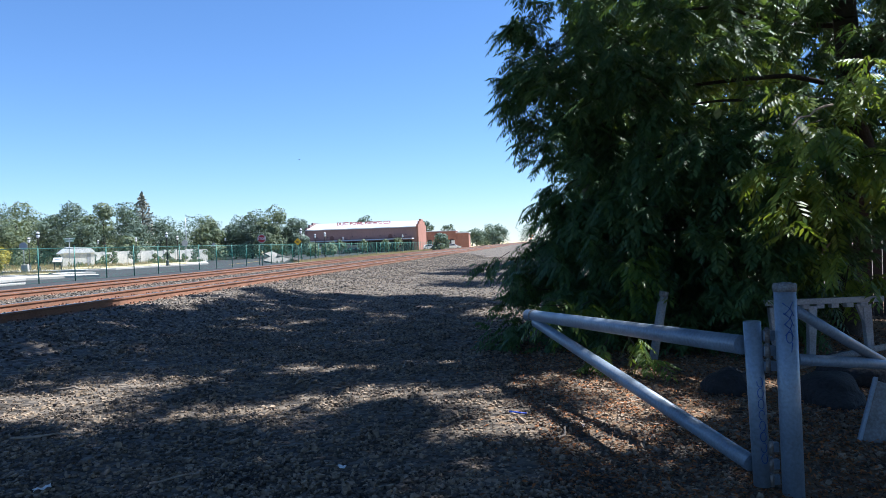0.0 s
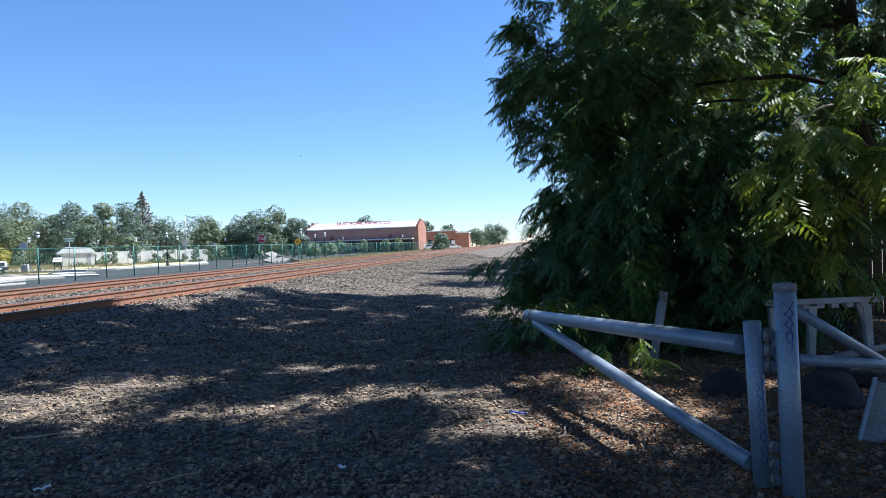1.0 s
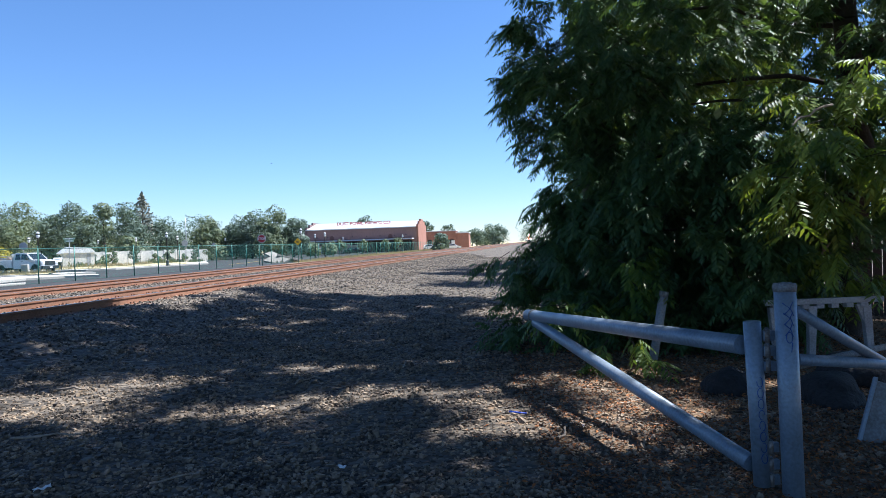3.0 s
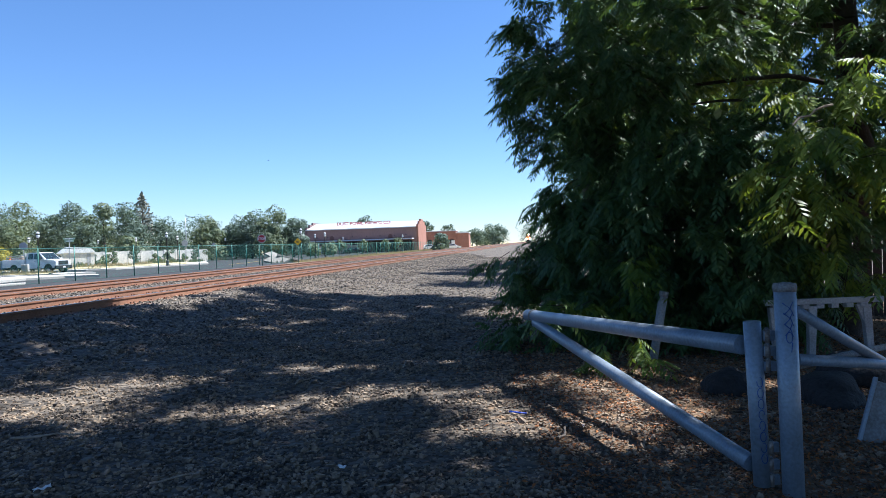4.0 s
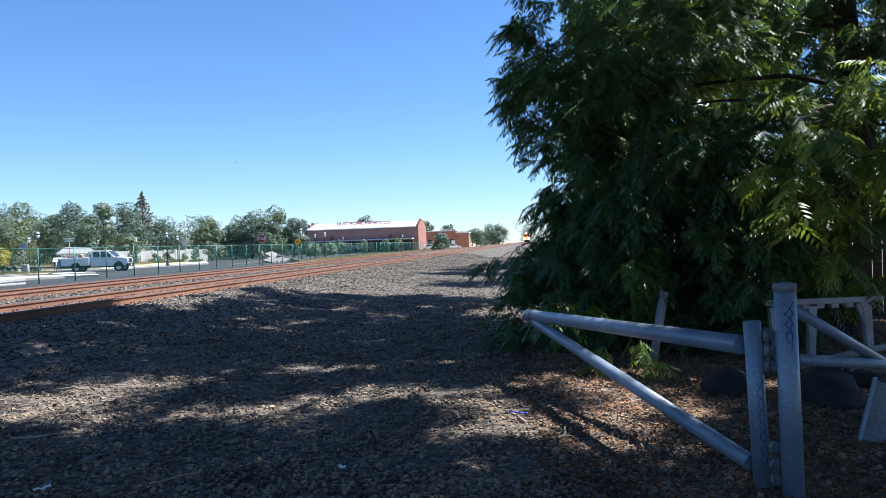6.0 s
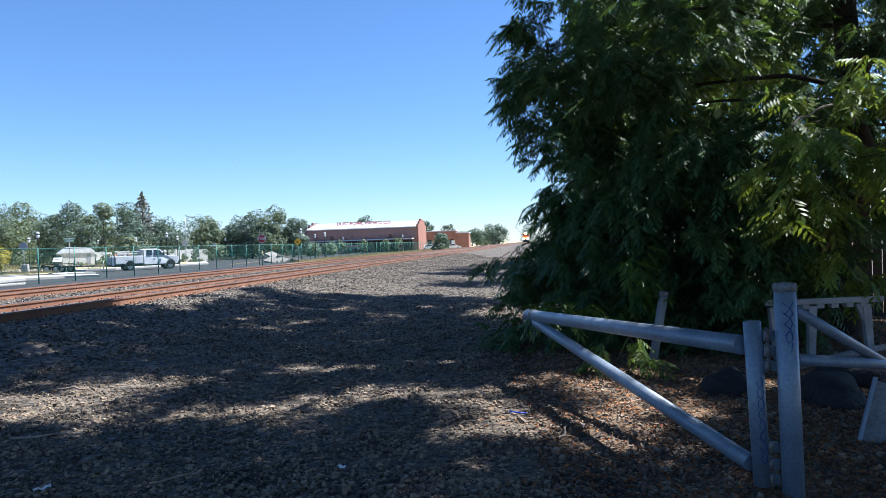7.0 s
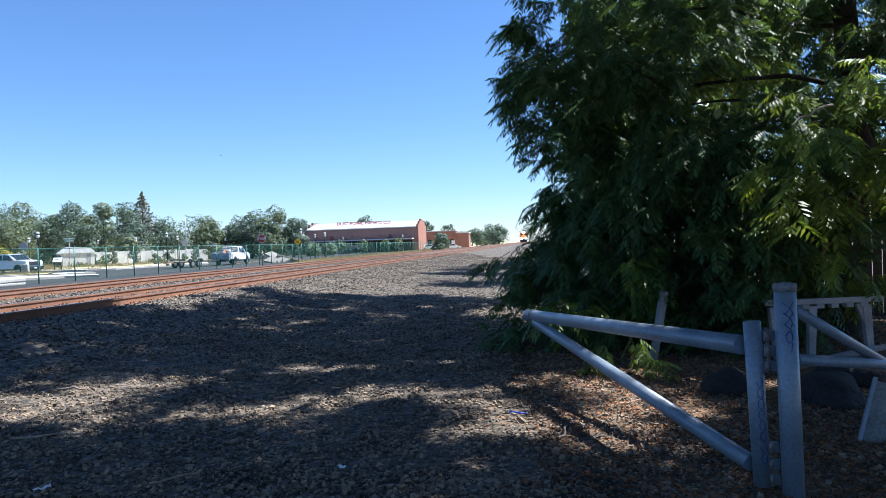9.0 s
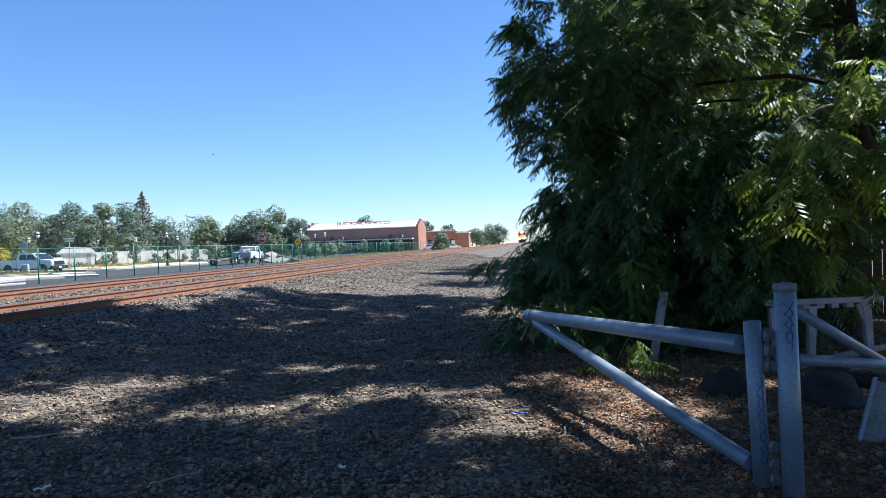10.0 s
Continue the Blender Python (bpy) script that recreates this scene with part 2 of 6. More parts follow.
    ln.new(big.outputs[0], tone.inputs[7])
    ln.new(tone.outputs[2], b.inputs["Base Color"])
    b.inputs["Roughness"].default_value = 0.95
    bp = nd.new("ShaderNodeBump")
    bp.inputs["Strength"].default_value, bp.inputs["Distance"].default_value = 0.9, 0.03
    inv = nd.new("ShaderNodeMath")
    inv.operation, inv.inputs[0].default_value = "SUBTRACT", 1.0
    ln.new(vor.outputs["Distance"], inv.inputs[1])
    ln.new(inv.outputs[0], bp.inputs["Height"])
    ln.new(bp.outputs[0], b.inputs["Normal"])
    return m


M_GROUND = ground_material()


def build_ground():
    qs = [-900, -300, -100, -40, -20] + [i * 0.5 for i in range(-24, 4)] + [2 + 0.25 * i for i in range(0, 66)] + [19, 20, 22, 26, 40, 80, 200, 600, 2000]
    ss = [-300, -80, -30, -12] + [-6 + 0.4 * i for i in range(130)] + [46 + 3 * i for i in range(25)] + [130, 180, 260, 400, 800, 1600, 3200]
    verts, faces = [], []
    for s in ss:
        for q in qs:
            x, y = plan(s, q)
            verts.append((x, y, ground_z(x, y)))
    w = len(qs)
    for i in range(len(ss) - 1):
        for j in range(w - 1):
            a = i * w + j
            faces.append((a + 1, a, a + w, a + w + 1))
    ob = raw("ground", verts, faces, M_GROUND, smooth=True)
    tagged(ob, "grey-brown gravel and bare earth beside the railway", "ground", kind="structure")
    ob.data.materials.append(M_DRYGRASS)
    mats = []
    for f in ob.data.polygons:
        c = f.center
        mats.append(1 if c.x * ASIDE.x + c.y * ASIDE.y > 16.8 and c.y > 72 else 0)
    ob.data.polygons.foreach_set("material_index", mats)


build_ground()


# ---- railway: two tracks ----
RAIL_TOP = 0.54
RAIL_SIDE = ((-0.075, 0), (0.075, 0), (0.075, 0.014), (0.018, 0.04), (0.018, 0.138), (0.036, 0.15), (0.036, 0.182), (-0.036, 0.182),
             (-0.036, 0.15), (-0.018, 0.138), (-0.018, 0.04), (-0.075, 0.014))


def build_rail(q, name="rail"):
    bm = bmesh.new()
    cuts = [-60, 0, 60, 200, 600, 1500]
    rings = []
    for s in cuts:
        ring = []
        for dq, h in RAIL_SIDE:
            x, y = plan(s, q - dq)
            ring.append(bm.verts.new((x, y, RAIL_TOP - 0.182 + h)))
        rings.append(ring)
    n = len(RAIL_SIDE)
    for a, b in zip(rings, rings[1:]):
        for i in range(n):
            j = (i + 1) % n
            f = bm.faces.new((a[i], a[j], b[j], b[i]))
            f.material_index = 1 if i == 6 else 0
    bmesh.ops.recalc_face_normals(bm, faces=bm.faces[:])
    return bm


def build_track(q, label):
    track = empty("railway_track")
    tagged(track, label, "railway track", group="railway tracks", kind="structure")
    for dq in (-0.753, 0.753):
        part("rail", build_rail(q + dq), [M_RAIL, M_RAILTOP], track, "rusty steel rail with a worn bright head")
    tie = None
    for k in range(260):
        s = -8 + 0.6 * k
        x, y = plan(s, q)
        if tie is None:
            tie = part("tie", boxed(-1.3, 1.3, -0.115, 0.115, -0.15, 0.0, bevel=0.012), M_TIE, track, "weathered timber tie")
        else:
            tie = new("tie", tie.data)
            tie.parent = track
        tie.matrix_basis = pose(x, y, RAIL_TOP - 0.142 + random.uniform(-0.006, 0.004), 0, 0, -math.degrees(TRACK_TURN) + random.uniform(-0.6, 0.6))
    # spikes and plates that hold the near rail
    plate = None
    for k in range(120):
        s = -8 + 0.6 * k
        for dq in (-0.753, 0.753):
            x, y = plan(s, q + dq)
            if plate is None:
                bm = boxed(-0.18, 0.18, -0.095, 0.095, 0, 0.012)
                for sx in (-0.11, 0.11):
                    for sy in (-0.05, 0.05):
                        box(bm, sx - 0.016, sx + 0.016, sy - 0.014, sy + 0.014, 0.012, 0.04)
                plate = part("tie_plate", bm, M_RAIL, track)
                ob = plate
            else:
                ob = new("tie_plate", plate.data)
                ob.parent = track
            ob.matrix_basis = pose(x, y, RAIL_TOP - 0.142, 0, 0, -math.degrees(TRACK_TURN))
    return track


NEAR_TRACK, FAR_TRACK = 8.75, 13.2
build_track(NEAR_TRACK, "railway track with rust-brown rails on grey ballast")
build_track(FAR_TRACK, "second rust-brown railway track on grey ballast")


# ---- stones: ballast of the tracks, loose gravel on the path ----
def stone_shapes(count):
    out = []
    for k in range(count):
        bm = bmesh.new()
        bmesh.ops.create_cube(bm, size=1.35)
        bmesh.ops.triangulate(bm, faces=bm.faces[:])
        rnd = random.Random(k)
        sc = Vector((rnd.uniform(0.8, 1.2), rnd.uniform(0.6, 1.0), rnd.uniform(0.4, 0.75)))
        vs = [Vector((v.co.x * rnd.uniform(0.55, 1.15), v.co.y * rnd.uniform(0.55, 1.15), v.co.z * rnd.uniform(0.5, 1.1))) * sc for v in bm.verts]
        out.append((np.array([tuple(v) for v in vs]), np.array([[v.index for v in f.verts] for f in bm.faces])))
        bm.free()
    return out


def scatter_stones(name, spots, mat, label, category):
    shapes = stone_shapes(24)
    rng = np.random.default_rng(5)
    vv, ff, base = [], [], 0
    for i, (x, y, z, r) in enumerate(spots):
        v, f = shapes[i % 24]
        a, b = rng.uniform(0, 6.28), rng.normal(0, 0.45)
        ca, sa, cb, sb = math.cos(a), math.sin(a), math.cos(b), math.sin(b)
        p = v * r
        px, pz = p[:, 0] * cb + p[:, 2] * sb, -p[:, 0] * sb + p[:, 2] * cb
        vv.append(np.stack([px * ca - p[:, 1] * sa + x, px * sa + p[:, 1] * ca + y, pz + z], 1))
        ff.append(f + base)
        base += len(v)
    ob = raw(name, np.concatenate(vv).tolist(), np.concatenate(ff).tolist(), mat)
    return tagged(ob, label, category, kind="stuff")


def build_stones():
    rng = np.random.default_rng(11)
    spots = []
    # ballast: shoulders and beds of both tracks, thinning out with distance
    for _ in range(38000):
        s = 2 + 60 * rng.random() ** 1.7
        q = rng.uniform(5.0, 15.3)
        x, y = plan(s, q)
        r = rng.uniform(0.016, 0.034) * (1 + s / 90)
        spots.append((x, y, ground_z(x, y) + r * 0.3, r))
    for _ in range(36000):          # spilled down the bank and along the path
        s = 8 + 50 * rng.random() ** 1.3
        q = rng.uniform(-2.5, 7.0)
        x, y = plan(s, q)
        r = rng.uniform(0.013, 0.028) * (1 + s / 70)
        spots.append((x, y, ground_z(x, y) + r * 0.2, r))
    scatter_stones("ballast", spots, M_STONE, "crushed grey ballast stones along the tracks", "ballast")
    spots = []
    for _ in range(88000):
        y = 2.6 + 14 * rng.random() ** 1.6
        x = rng.uniform(-0.75, 0.62) * (y + 0.6)
        if x * ASIDE.x + y * ASIDE.y > 5.4:
            continue
        if noise.noise((x * 1.1, y * 1.1, 7)) < rng.uniform(-1.3, 0.1):
            continue
        r = 0.009 + 0.017 * rng.random() ** 2 + (0.02 * rng.random() if rng.random() < 0.05 else 0)
        spots.append((x, y, ground_z(x, y) + r * 0.25, r))
    scatter_stones("gravel", spots, M_GRAVEL, "loose brown and grey gravel trodden into earth", "gravel")


build_stones()


# ---- pipe gate ----
def scrawl(bm, points, r=0.0035):
    for a, b in zip(points, points[1:]):
        tube(bm, a, b, r, n=5)


def build_gate():
    ax, ay = 1.742, 3.55
    post = empty("gate_post", ax, ay, 0)
    tagged(post, "bluish-grey steel gate post with a rough cap and blue scrawl", "gate post")
    part("pole", tube(bmesh.new(), (0.012, 0, -0.15), (-0.005, 0, 1.05), 0.053, n=32), M_GALV, post)
    cap = lathe(bmesh.new(), ((0.056, 0), (0.058, 0.025), (0.054, 0.04), (0.03, 0.046)), 24, (-0.005, 0, 1.045))
    for v in cap.verts:
        v.co += Vector((0, 0, 0.006 * noise.noise(v.co * 60)))
    part("cap", cap, M_GALVCAP, post, "weathered concrete-grey cap")
    # blue scrawl on the side that faces the path
    bm = bmesh.new()
    def onpost(a, z, r=0.0542):
        return Vector((-0.005 + r * math.sin(a), -r * math.cos(a), z))
    for k, (z0, w) in enumerate(((0.97, 0.5), (0.92, 0.45), (0.865, 0.4))):
        scrawl(bm, [onpost(-w - 0.2, z0 + 0.02), onpost(0.0, z0 - 0.01), onpost(w - 0.2, z0 - 0.045)], 0.0022)
        scrawl(bm, [onpost(w - 0.25, z0 + 0.025), onpost(-0.1, z0 - 0.012), onpost(-w - 0.1, z0 - 0.04)], 0.0022)
    scrawl(bm, [onpost(-0.15 + 0.28 * math.sin(t * 0.6), 0.815 + 0.028 * math.cos(t * 0.6)) for t in range(12)], 0.0022)
    scrawl(bm, [onpost(0.1, 0.79), onpost(0.0, 0.74)], 0.0022)
    part("scrawl", bm, M_GRAFFITI, post, "illegible blue spray scrawl")
    # the leaf: upright, top pipe, brace, hinges
    gate = empty("pipe_gate", 1.62, 3.65, 0)
    tagged(gate, "open bluish-grey steel pipe gate with a diagonal brace", "gate")
    tip = Vector((-0.825, 3.05, 0.635))
    part("upright", tube(bmesh.new(), (0.018, 0, 0.02), (-0.012, 0, 0.885), 0.044, n=32), M_GALV, gate)
    part("top_pipe", tube(bmesh.new(), (-0.045, 0.05, 0.755), tip, 0.0515, 0.0515, n=28), M_GALV, gate)
    d = (tip - Vector((-0.045, 0.05, 0.755))).normalized()
    part("collar", tube(bmesh.new(), tip - d * 0.17, tip - d * 0.14, 0.0575, n=28), M_GALVCAP, gate, "worn joint ring")
    part("brace", tube(bmesh.new(), (-0.02, 0.04, 0.125), tip - d * 0.2 + Vector((0.0, 0, -0.06)), 0.045, n=24), M_GALV, gate)
    for z in (0.81, 0.73, 0.65, 0.225, 0.135, 0.055):
        hinge = part("hinge", tubed((0.054, -0.022, z - 0.034), (0.054, -0.022, z + 0.034), 0.0165, n=14), M_HINGE, gate, "worn bare steel hinge knuckle")
        part("hinge_plate", boxed(0.034, 0.10, -0.03, -0.004, z - 0.026, z + 0.026, bevel=0.004), M_GALV, hinge)
        part("hinge_pin", lathe(bmesh.new(), ((0.012, 0.034), (0.012, 0.04), (0.006, 0.043)), 10, (0.054, -0.022, z)), M_GALVCAP, hinge)
    bm = bmesh.new()
    def onbar(a, z):
        x = 0.018 - 0.03 * z / 0.885
        return Vector((x + 0.0452 * math.sin(a), -0.0452 * math.cos(a), z))
    z = 0.60
    for k in range(8):
        scrawl(bm, [onbar(0.05 + 0.36 * math.sin(t * 0.7 + k), z - 0.028 + 0.026 * math.cos(t * 0.7 + k)) for t in range(8 + (k % 3))], 0.0019)
        z -= 0.057
    part("scrawl", bm, M_GRAFFITI, gate, "illegible blue spray scrawl")
    # fixed side bars behind the post
    rail = empty("fixed_pipe_rail", ax, ay, 0)
    tagged(rail, "fixed grey pipe rail welded to the gate post", "pipe rail")
    part("lower_bar", tubed((0.055, 0.03, 0.69), (1.3, 0.66, 0.49), 0.030, n=18), M_GALV, rail)
    part("diagonal_bar", tubed((0.05, 0.03, 0.95), (0.74, 0.39, 0.585), 0.028, n=18), M_GALV, rail)
    # the rear bar's shade is put in by the darker cap grey
    part("rear_bar", tubed((0.05, 0.06, 0.645), (1.75, 1.7, 0.485), 0.022, n=18), M_GALVCAP, rail)


build_gate()


# ---- foliage ----
def leaf_cloud(spots, rng, length, leaflets, width, droop=0.5, outward=None):
    """Compound leaves: for each spot (n,3) a stalk with pairs of pointed, folded leaflets. Returns vertices and faces."""
    n = len(spots)
    az = rng.uniform(0, 2 * np.pi, n)
    if outward is not None:
        az = np.arctan2(outward[:, 1], outward[:, 0]) + rng.normal(0, 0.8, n)
    el = rng.normal(-0.25, 0.35, n)
    L = length * rng.uniform(0.65, 1.25, n)
    ax = np.stack([np.cos(az) * np.cos(el), np.sin(az) * np.cos(el), np.sin(el)], 1)
    side = np.stack([-np.sin(az), np.cos(az), np.zeros(n)], 1) + rng.normal(0, 0.25, (n, 3))
    side /= np.linalg.norm(side, axis=1)[:, None]
    up = np.cross(ax, side)
    vv, ff, base = [], [], 0
    pairs = leaflets // 2
    for k in range(leaflets + 1):
        f = (k // 2 + 1.0) / (pairs + 0.5) if k < leaflets else 1.0
        sgn = 0.0 if k == leaflets else (1.0 if k % 2 else -1.0)
        root = spots + ax * (L * f)[:, None] - np.array([0, 0, 1.0]) * (droop * L * f * f)[:, None]
        ll = L * width * (1.15 - 0.45 * abs(f - 0.45)) * rng.uniform(0.8, 1.15, n)
        d = ax * 0.55 + side * sgn * 0.95 - np.array([0, 0, 1.0]) * (0.25 + 0.5 * rng.random(n))[:, None]
        if k == leaflets:
            d = ax - np.array([0, 0, 1.0]) * 0.6
        d = d / np.linalg.norm(d, axis=1)[:, None]
        w = np.cross(d, up)
        w /= np.linalg.norm(w, axis=1)[:, None] + 1e-6
        hw = ll * 0.17
        mid = root + d * (ll * 0.42)[:, None]
        tipp = root + d * ll[:, None] - np.array([0, 0, 1.0]) * (ll * 0.18)[:, None]
        vv.append(np.stack([root, mid + w * hw[:, None] - up * (hw * 0.25)[:, None], tipp, mid - w * hw[:, None] - up * (hw * 0.25)[:, None]], 1).reshape(-1, 3))
        i = base + 4 * np.arange(n)
        ff.append(np.stack([i, i + 1, i + 2], 1))
        ff.append(np.stack([i, i + 2, i + 3], 1))
        base += 4 * n
    return np.concatenate(vv), np.concatenate(ff)


def in_ball(rng, n, shell=0.55):
    d = rng.normal(0, 1, (n, 3))
    d /= np.linalg.norm(d, axis=1)[:, None]
    return d * (shell + (1 - shell) * rng.random(n) ** 0.5)[:, None], d


def limb(bm, a, b, r0, r1, rng, bends=5, sag=0.15, n=9):
    """A crooked tapered limb."""
    a, b = Vector(a), Vector(b)
    last, L = a, (b - a).length
    for i in range(1, bends + 1):
        t = i / bends
        p = a.lerp(b, t) + Vector(rng.normal(0, 0.035 * L * (1 - abs(2 * t - 1)) + 1e-4, 3)) + Vector((0, 0, sag * L * math.sin(math.pi * t) * 0.3))
        tube(bm, last, p, r0 + (r1 - r0) * (t - 1 / bends), r0 + (r1 - r0) * t, n=n, caps=i == bends)
        last = p
    return bm


# The broad tree beside the gate. Lumps of the crown: centre, half sizes, number of leafy twigs.
LUMPS = (
    ((2.65, 9.2, 4.3), (1.6, 1.3, 1.0), 105), ((1.95, 9.1, 3.35), (0.95, 1.1, 0.72), 72), ((2.38, 9.2, 2.3), (0.85, 1.0, 0.85), 64),
    ((2.08, 9.2, 1.3), (0.70, 1.0, 0.6), 56), ((1.85, 9.0, 0.68), (0.66, 0.9, 0.45), 44), ((3.2, 8.8, 3.0), (1.4, 1.3, 1.4), 84),
    ((3.1, 8.7, 1.4), (1.3, 1.1, 1.1), 105), ((4.5, 8.6, 4.6), (1.4, 1.2, 0.5), 46), ((4.4, 8.3, 2.1), (1.2, 1.1, 0.75), 90),
    ((3.3, 8.3, 0.85), (1.0, 0.7, 0.6), 70), ((5.7, 8.5, 2.6), (0.9, 1.0, 1.1), 50), ((1.15, 8.75, 0.14), (0.4, 0.35, 0.15), 12),
    ((6.6, 9.6, 4.2), (1.5, 1.0, 1.5), 60), ((6.9, 9.8, 2.6), (1.2, 0.7, 0.6), 34), ((4.2, 8.9, 0.9), (0.9, 0.6, 0.7), 60), ((3.2, 10.3, 1.1), (1.5, 0.5, 1.1), 80),
    ((5.2, 9.6, 5.4), (2.2, 1.2, 0.9), 90), ((6.3, 11.2, 5.7), (1.7, 0.7, 0.9), 80), ((5.3, 7.9, 4.3), (0.8, 0.5, 0.45), 26), ((5.6, 7.8, 3.3), (0.7, 0.4, 0.5), 26),
    ((2.3, 8.4, 0.25), (0.7, 0.4, 0.2), 16), ((1.12, 8.95, 1.2), (0.28, 0.35, 0.08), 12), ((1.6, 9.1, 1.78), (0.35, 0.4, 0.2), 14), ((1.75, 9.6, 5.2), (0.6, 0.8, 0.5), 20),
    # the last two lumps stand out of view, added to shade the ground
    ((1.12, 9.0, 3.62), (0.3, 0.3, 0.12), 8), ((1.35, 9.0, 2.85), (0.25, 0.3, 0.12), 7), ((8.2, 9.5, 5.0), (1.5, 1.2, 1.0), 70), ((7.2, 8.2, 4.5), (1.2, 1.0, 0.8), 60),
)
YOUNG = (((3.62, 6.6, 2.0), (0.42, 0.4, 0.42), 17), ((4.2, 6.8, 2.45), (0.5, 0.4, 0.3), 14), ((2.0, 7.9, 0.95), (0.16, 0.2, 0.25), 4), ((1.5, 7.1, 0.66), (0.3, 0.1, 0.04), 3), ((1.7, 6.9, 0.38), (0.12, 0.1, 0.12), 2),
         ((4.2, 7.4, 1.0), (0.25, 0.2, 0.1), 5))
# the crown's far side, seen through its gaps, sunlight put into its leaf colour
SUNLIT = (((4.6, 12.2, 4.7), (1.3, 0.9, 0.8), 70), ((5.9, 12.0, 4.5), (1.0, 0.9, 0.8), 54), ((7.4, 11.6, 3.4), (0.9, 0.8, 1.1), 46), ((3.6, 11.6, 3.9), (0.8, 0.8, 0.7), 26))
# openings left in the unseen canopy, as (x, y, half x, half y) of the sunny patches wanted on the ground
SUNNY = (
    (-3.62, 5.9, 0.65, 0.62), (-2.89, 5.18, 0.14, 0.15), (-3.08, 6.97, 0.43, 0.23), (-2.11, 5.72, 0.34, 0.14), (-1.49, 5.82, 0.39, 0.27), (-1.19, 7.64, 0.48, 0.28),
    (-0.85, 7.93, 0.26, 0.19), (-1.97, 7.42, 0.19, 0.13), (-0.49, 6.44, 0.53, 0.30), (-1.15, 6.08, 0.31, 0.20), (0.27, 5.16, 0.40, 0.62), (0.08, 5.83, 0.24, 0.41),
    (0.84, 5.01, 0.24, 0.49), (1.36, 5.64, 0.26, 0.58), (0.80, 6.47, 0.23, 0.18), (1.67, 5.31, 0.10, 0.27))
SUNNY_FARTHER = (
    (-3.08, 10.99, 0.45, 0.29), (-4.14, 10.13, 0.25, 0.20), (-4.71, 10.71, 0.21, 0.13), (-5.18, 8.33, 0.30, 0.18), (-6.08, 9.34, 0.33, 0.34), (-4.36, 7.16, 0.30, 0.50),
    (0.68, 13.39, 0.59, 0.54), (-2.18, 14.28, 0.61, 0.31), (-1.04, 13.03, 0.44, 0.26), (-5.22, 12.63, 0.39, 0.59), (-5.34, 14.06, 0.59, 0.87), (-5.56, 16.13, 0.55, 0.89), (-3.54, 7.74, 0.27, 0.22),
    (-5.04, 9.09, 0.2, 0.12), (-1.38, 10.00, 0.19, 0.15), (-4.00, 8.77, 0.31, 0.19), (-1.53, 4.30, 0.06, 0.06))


def twigs_of(lumps, rng, o, per=13, twig=0.3):
    """Leafy twigs: leaves spring along short twigs that grow out of each lump. Leaf spots, their outward ways, and the twigs."""
    spots, outs, lines = [], [], []
    for c, r, k in lumps:
        p, d = in_ball(rng, k, 0.62)
        root = np.array(c) + p * np.array(r)
        for a, way in zip(root, d):
            way = way + np.array([0, 0, -0.35]) + rng.normal(0, 0.3, 3)
            way /= np.linalg.norm(way)
            L = twig * rng.uniform(0.6, 1.7)
            b = a + way * L
            lines.append((a - o, b - o))
            f = rng.random(per) ** 0.7
            spots.append(a + np.outer(f, way * L) + rng.normal(0, 0.045, (per, 3)))
            outs.append(way + rng.normal(0, 0.55, (per, 3)))
    return np.concatenate(spots), np.concatenate(outs), lines


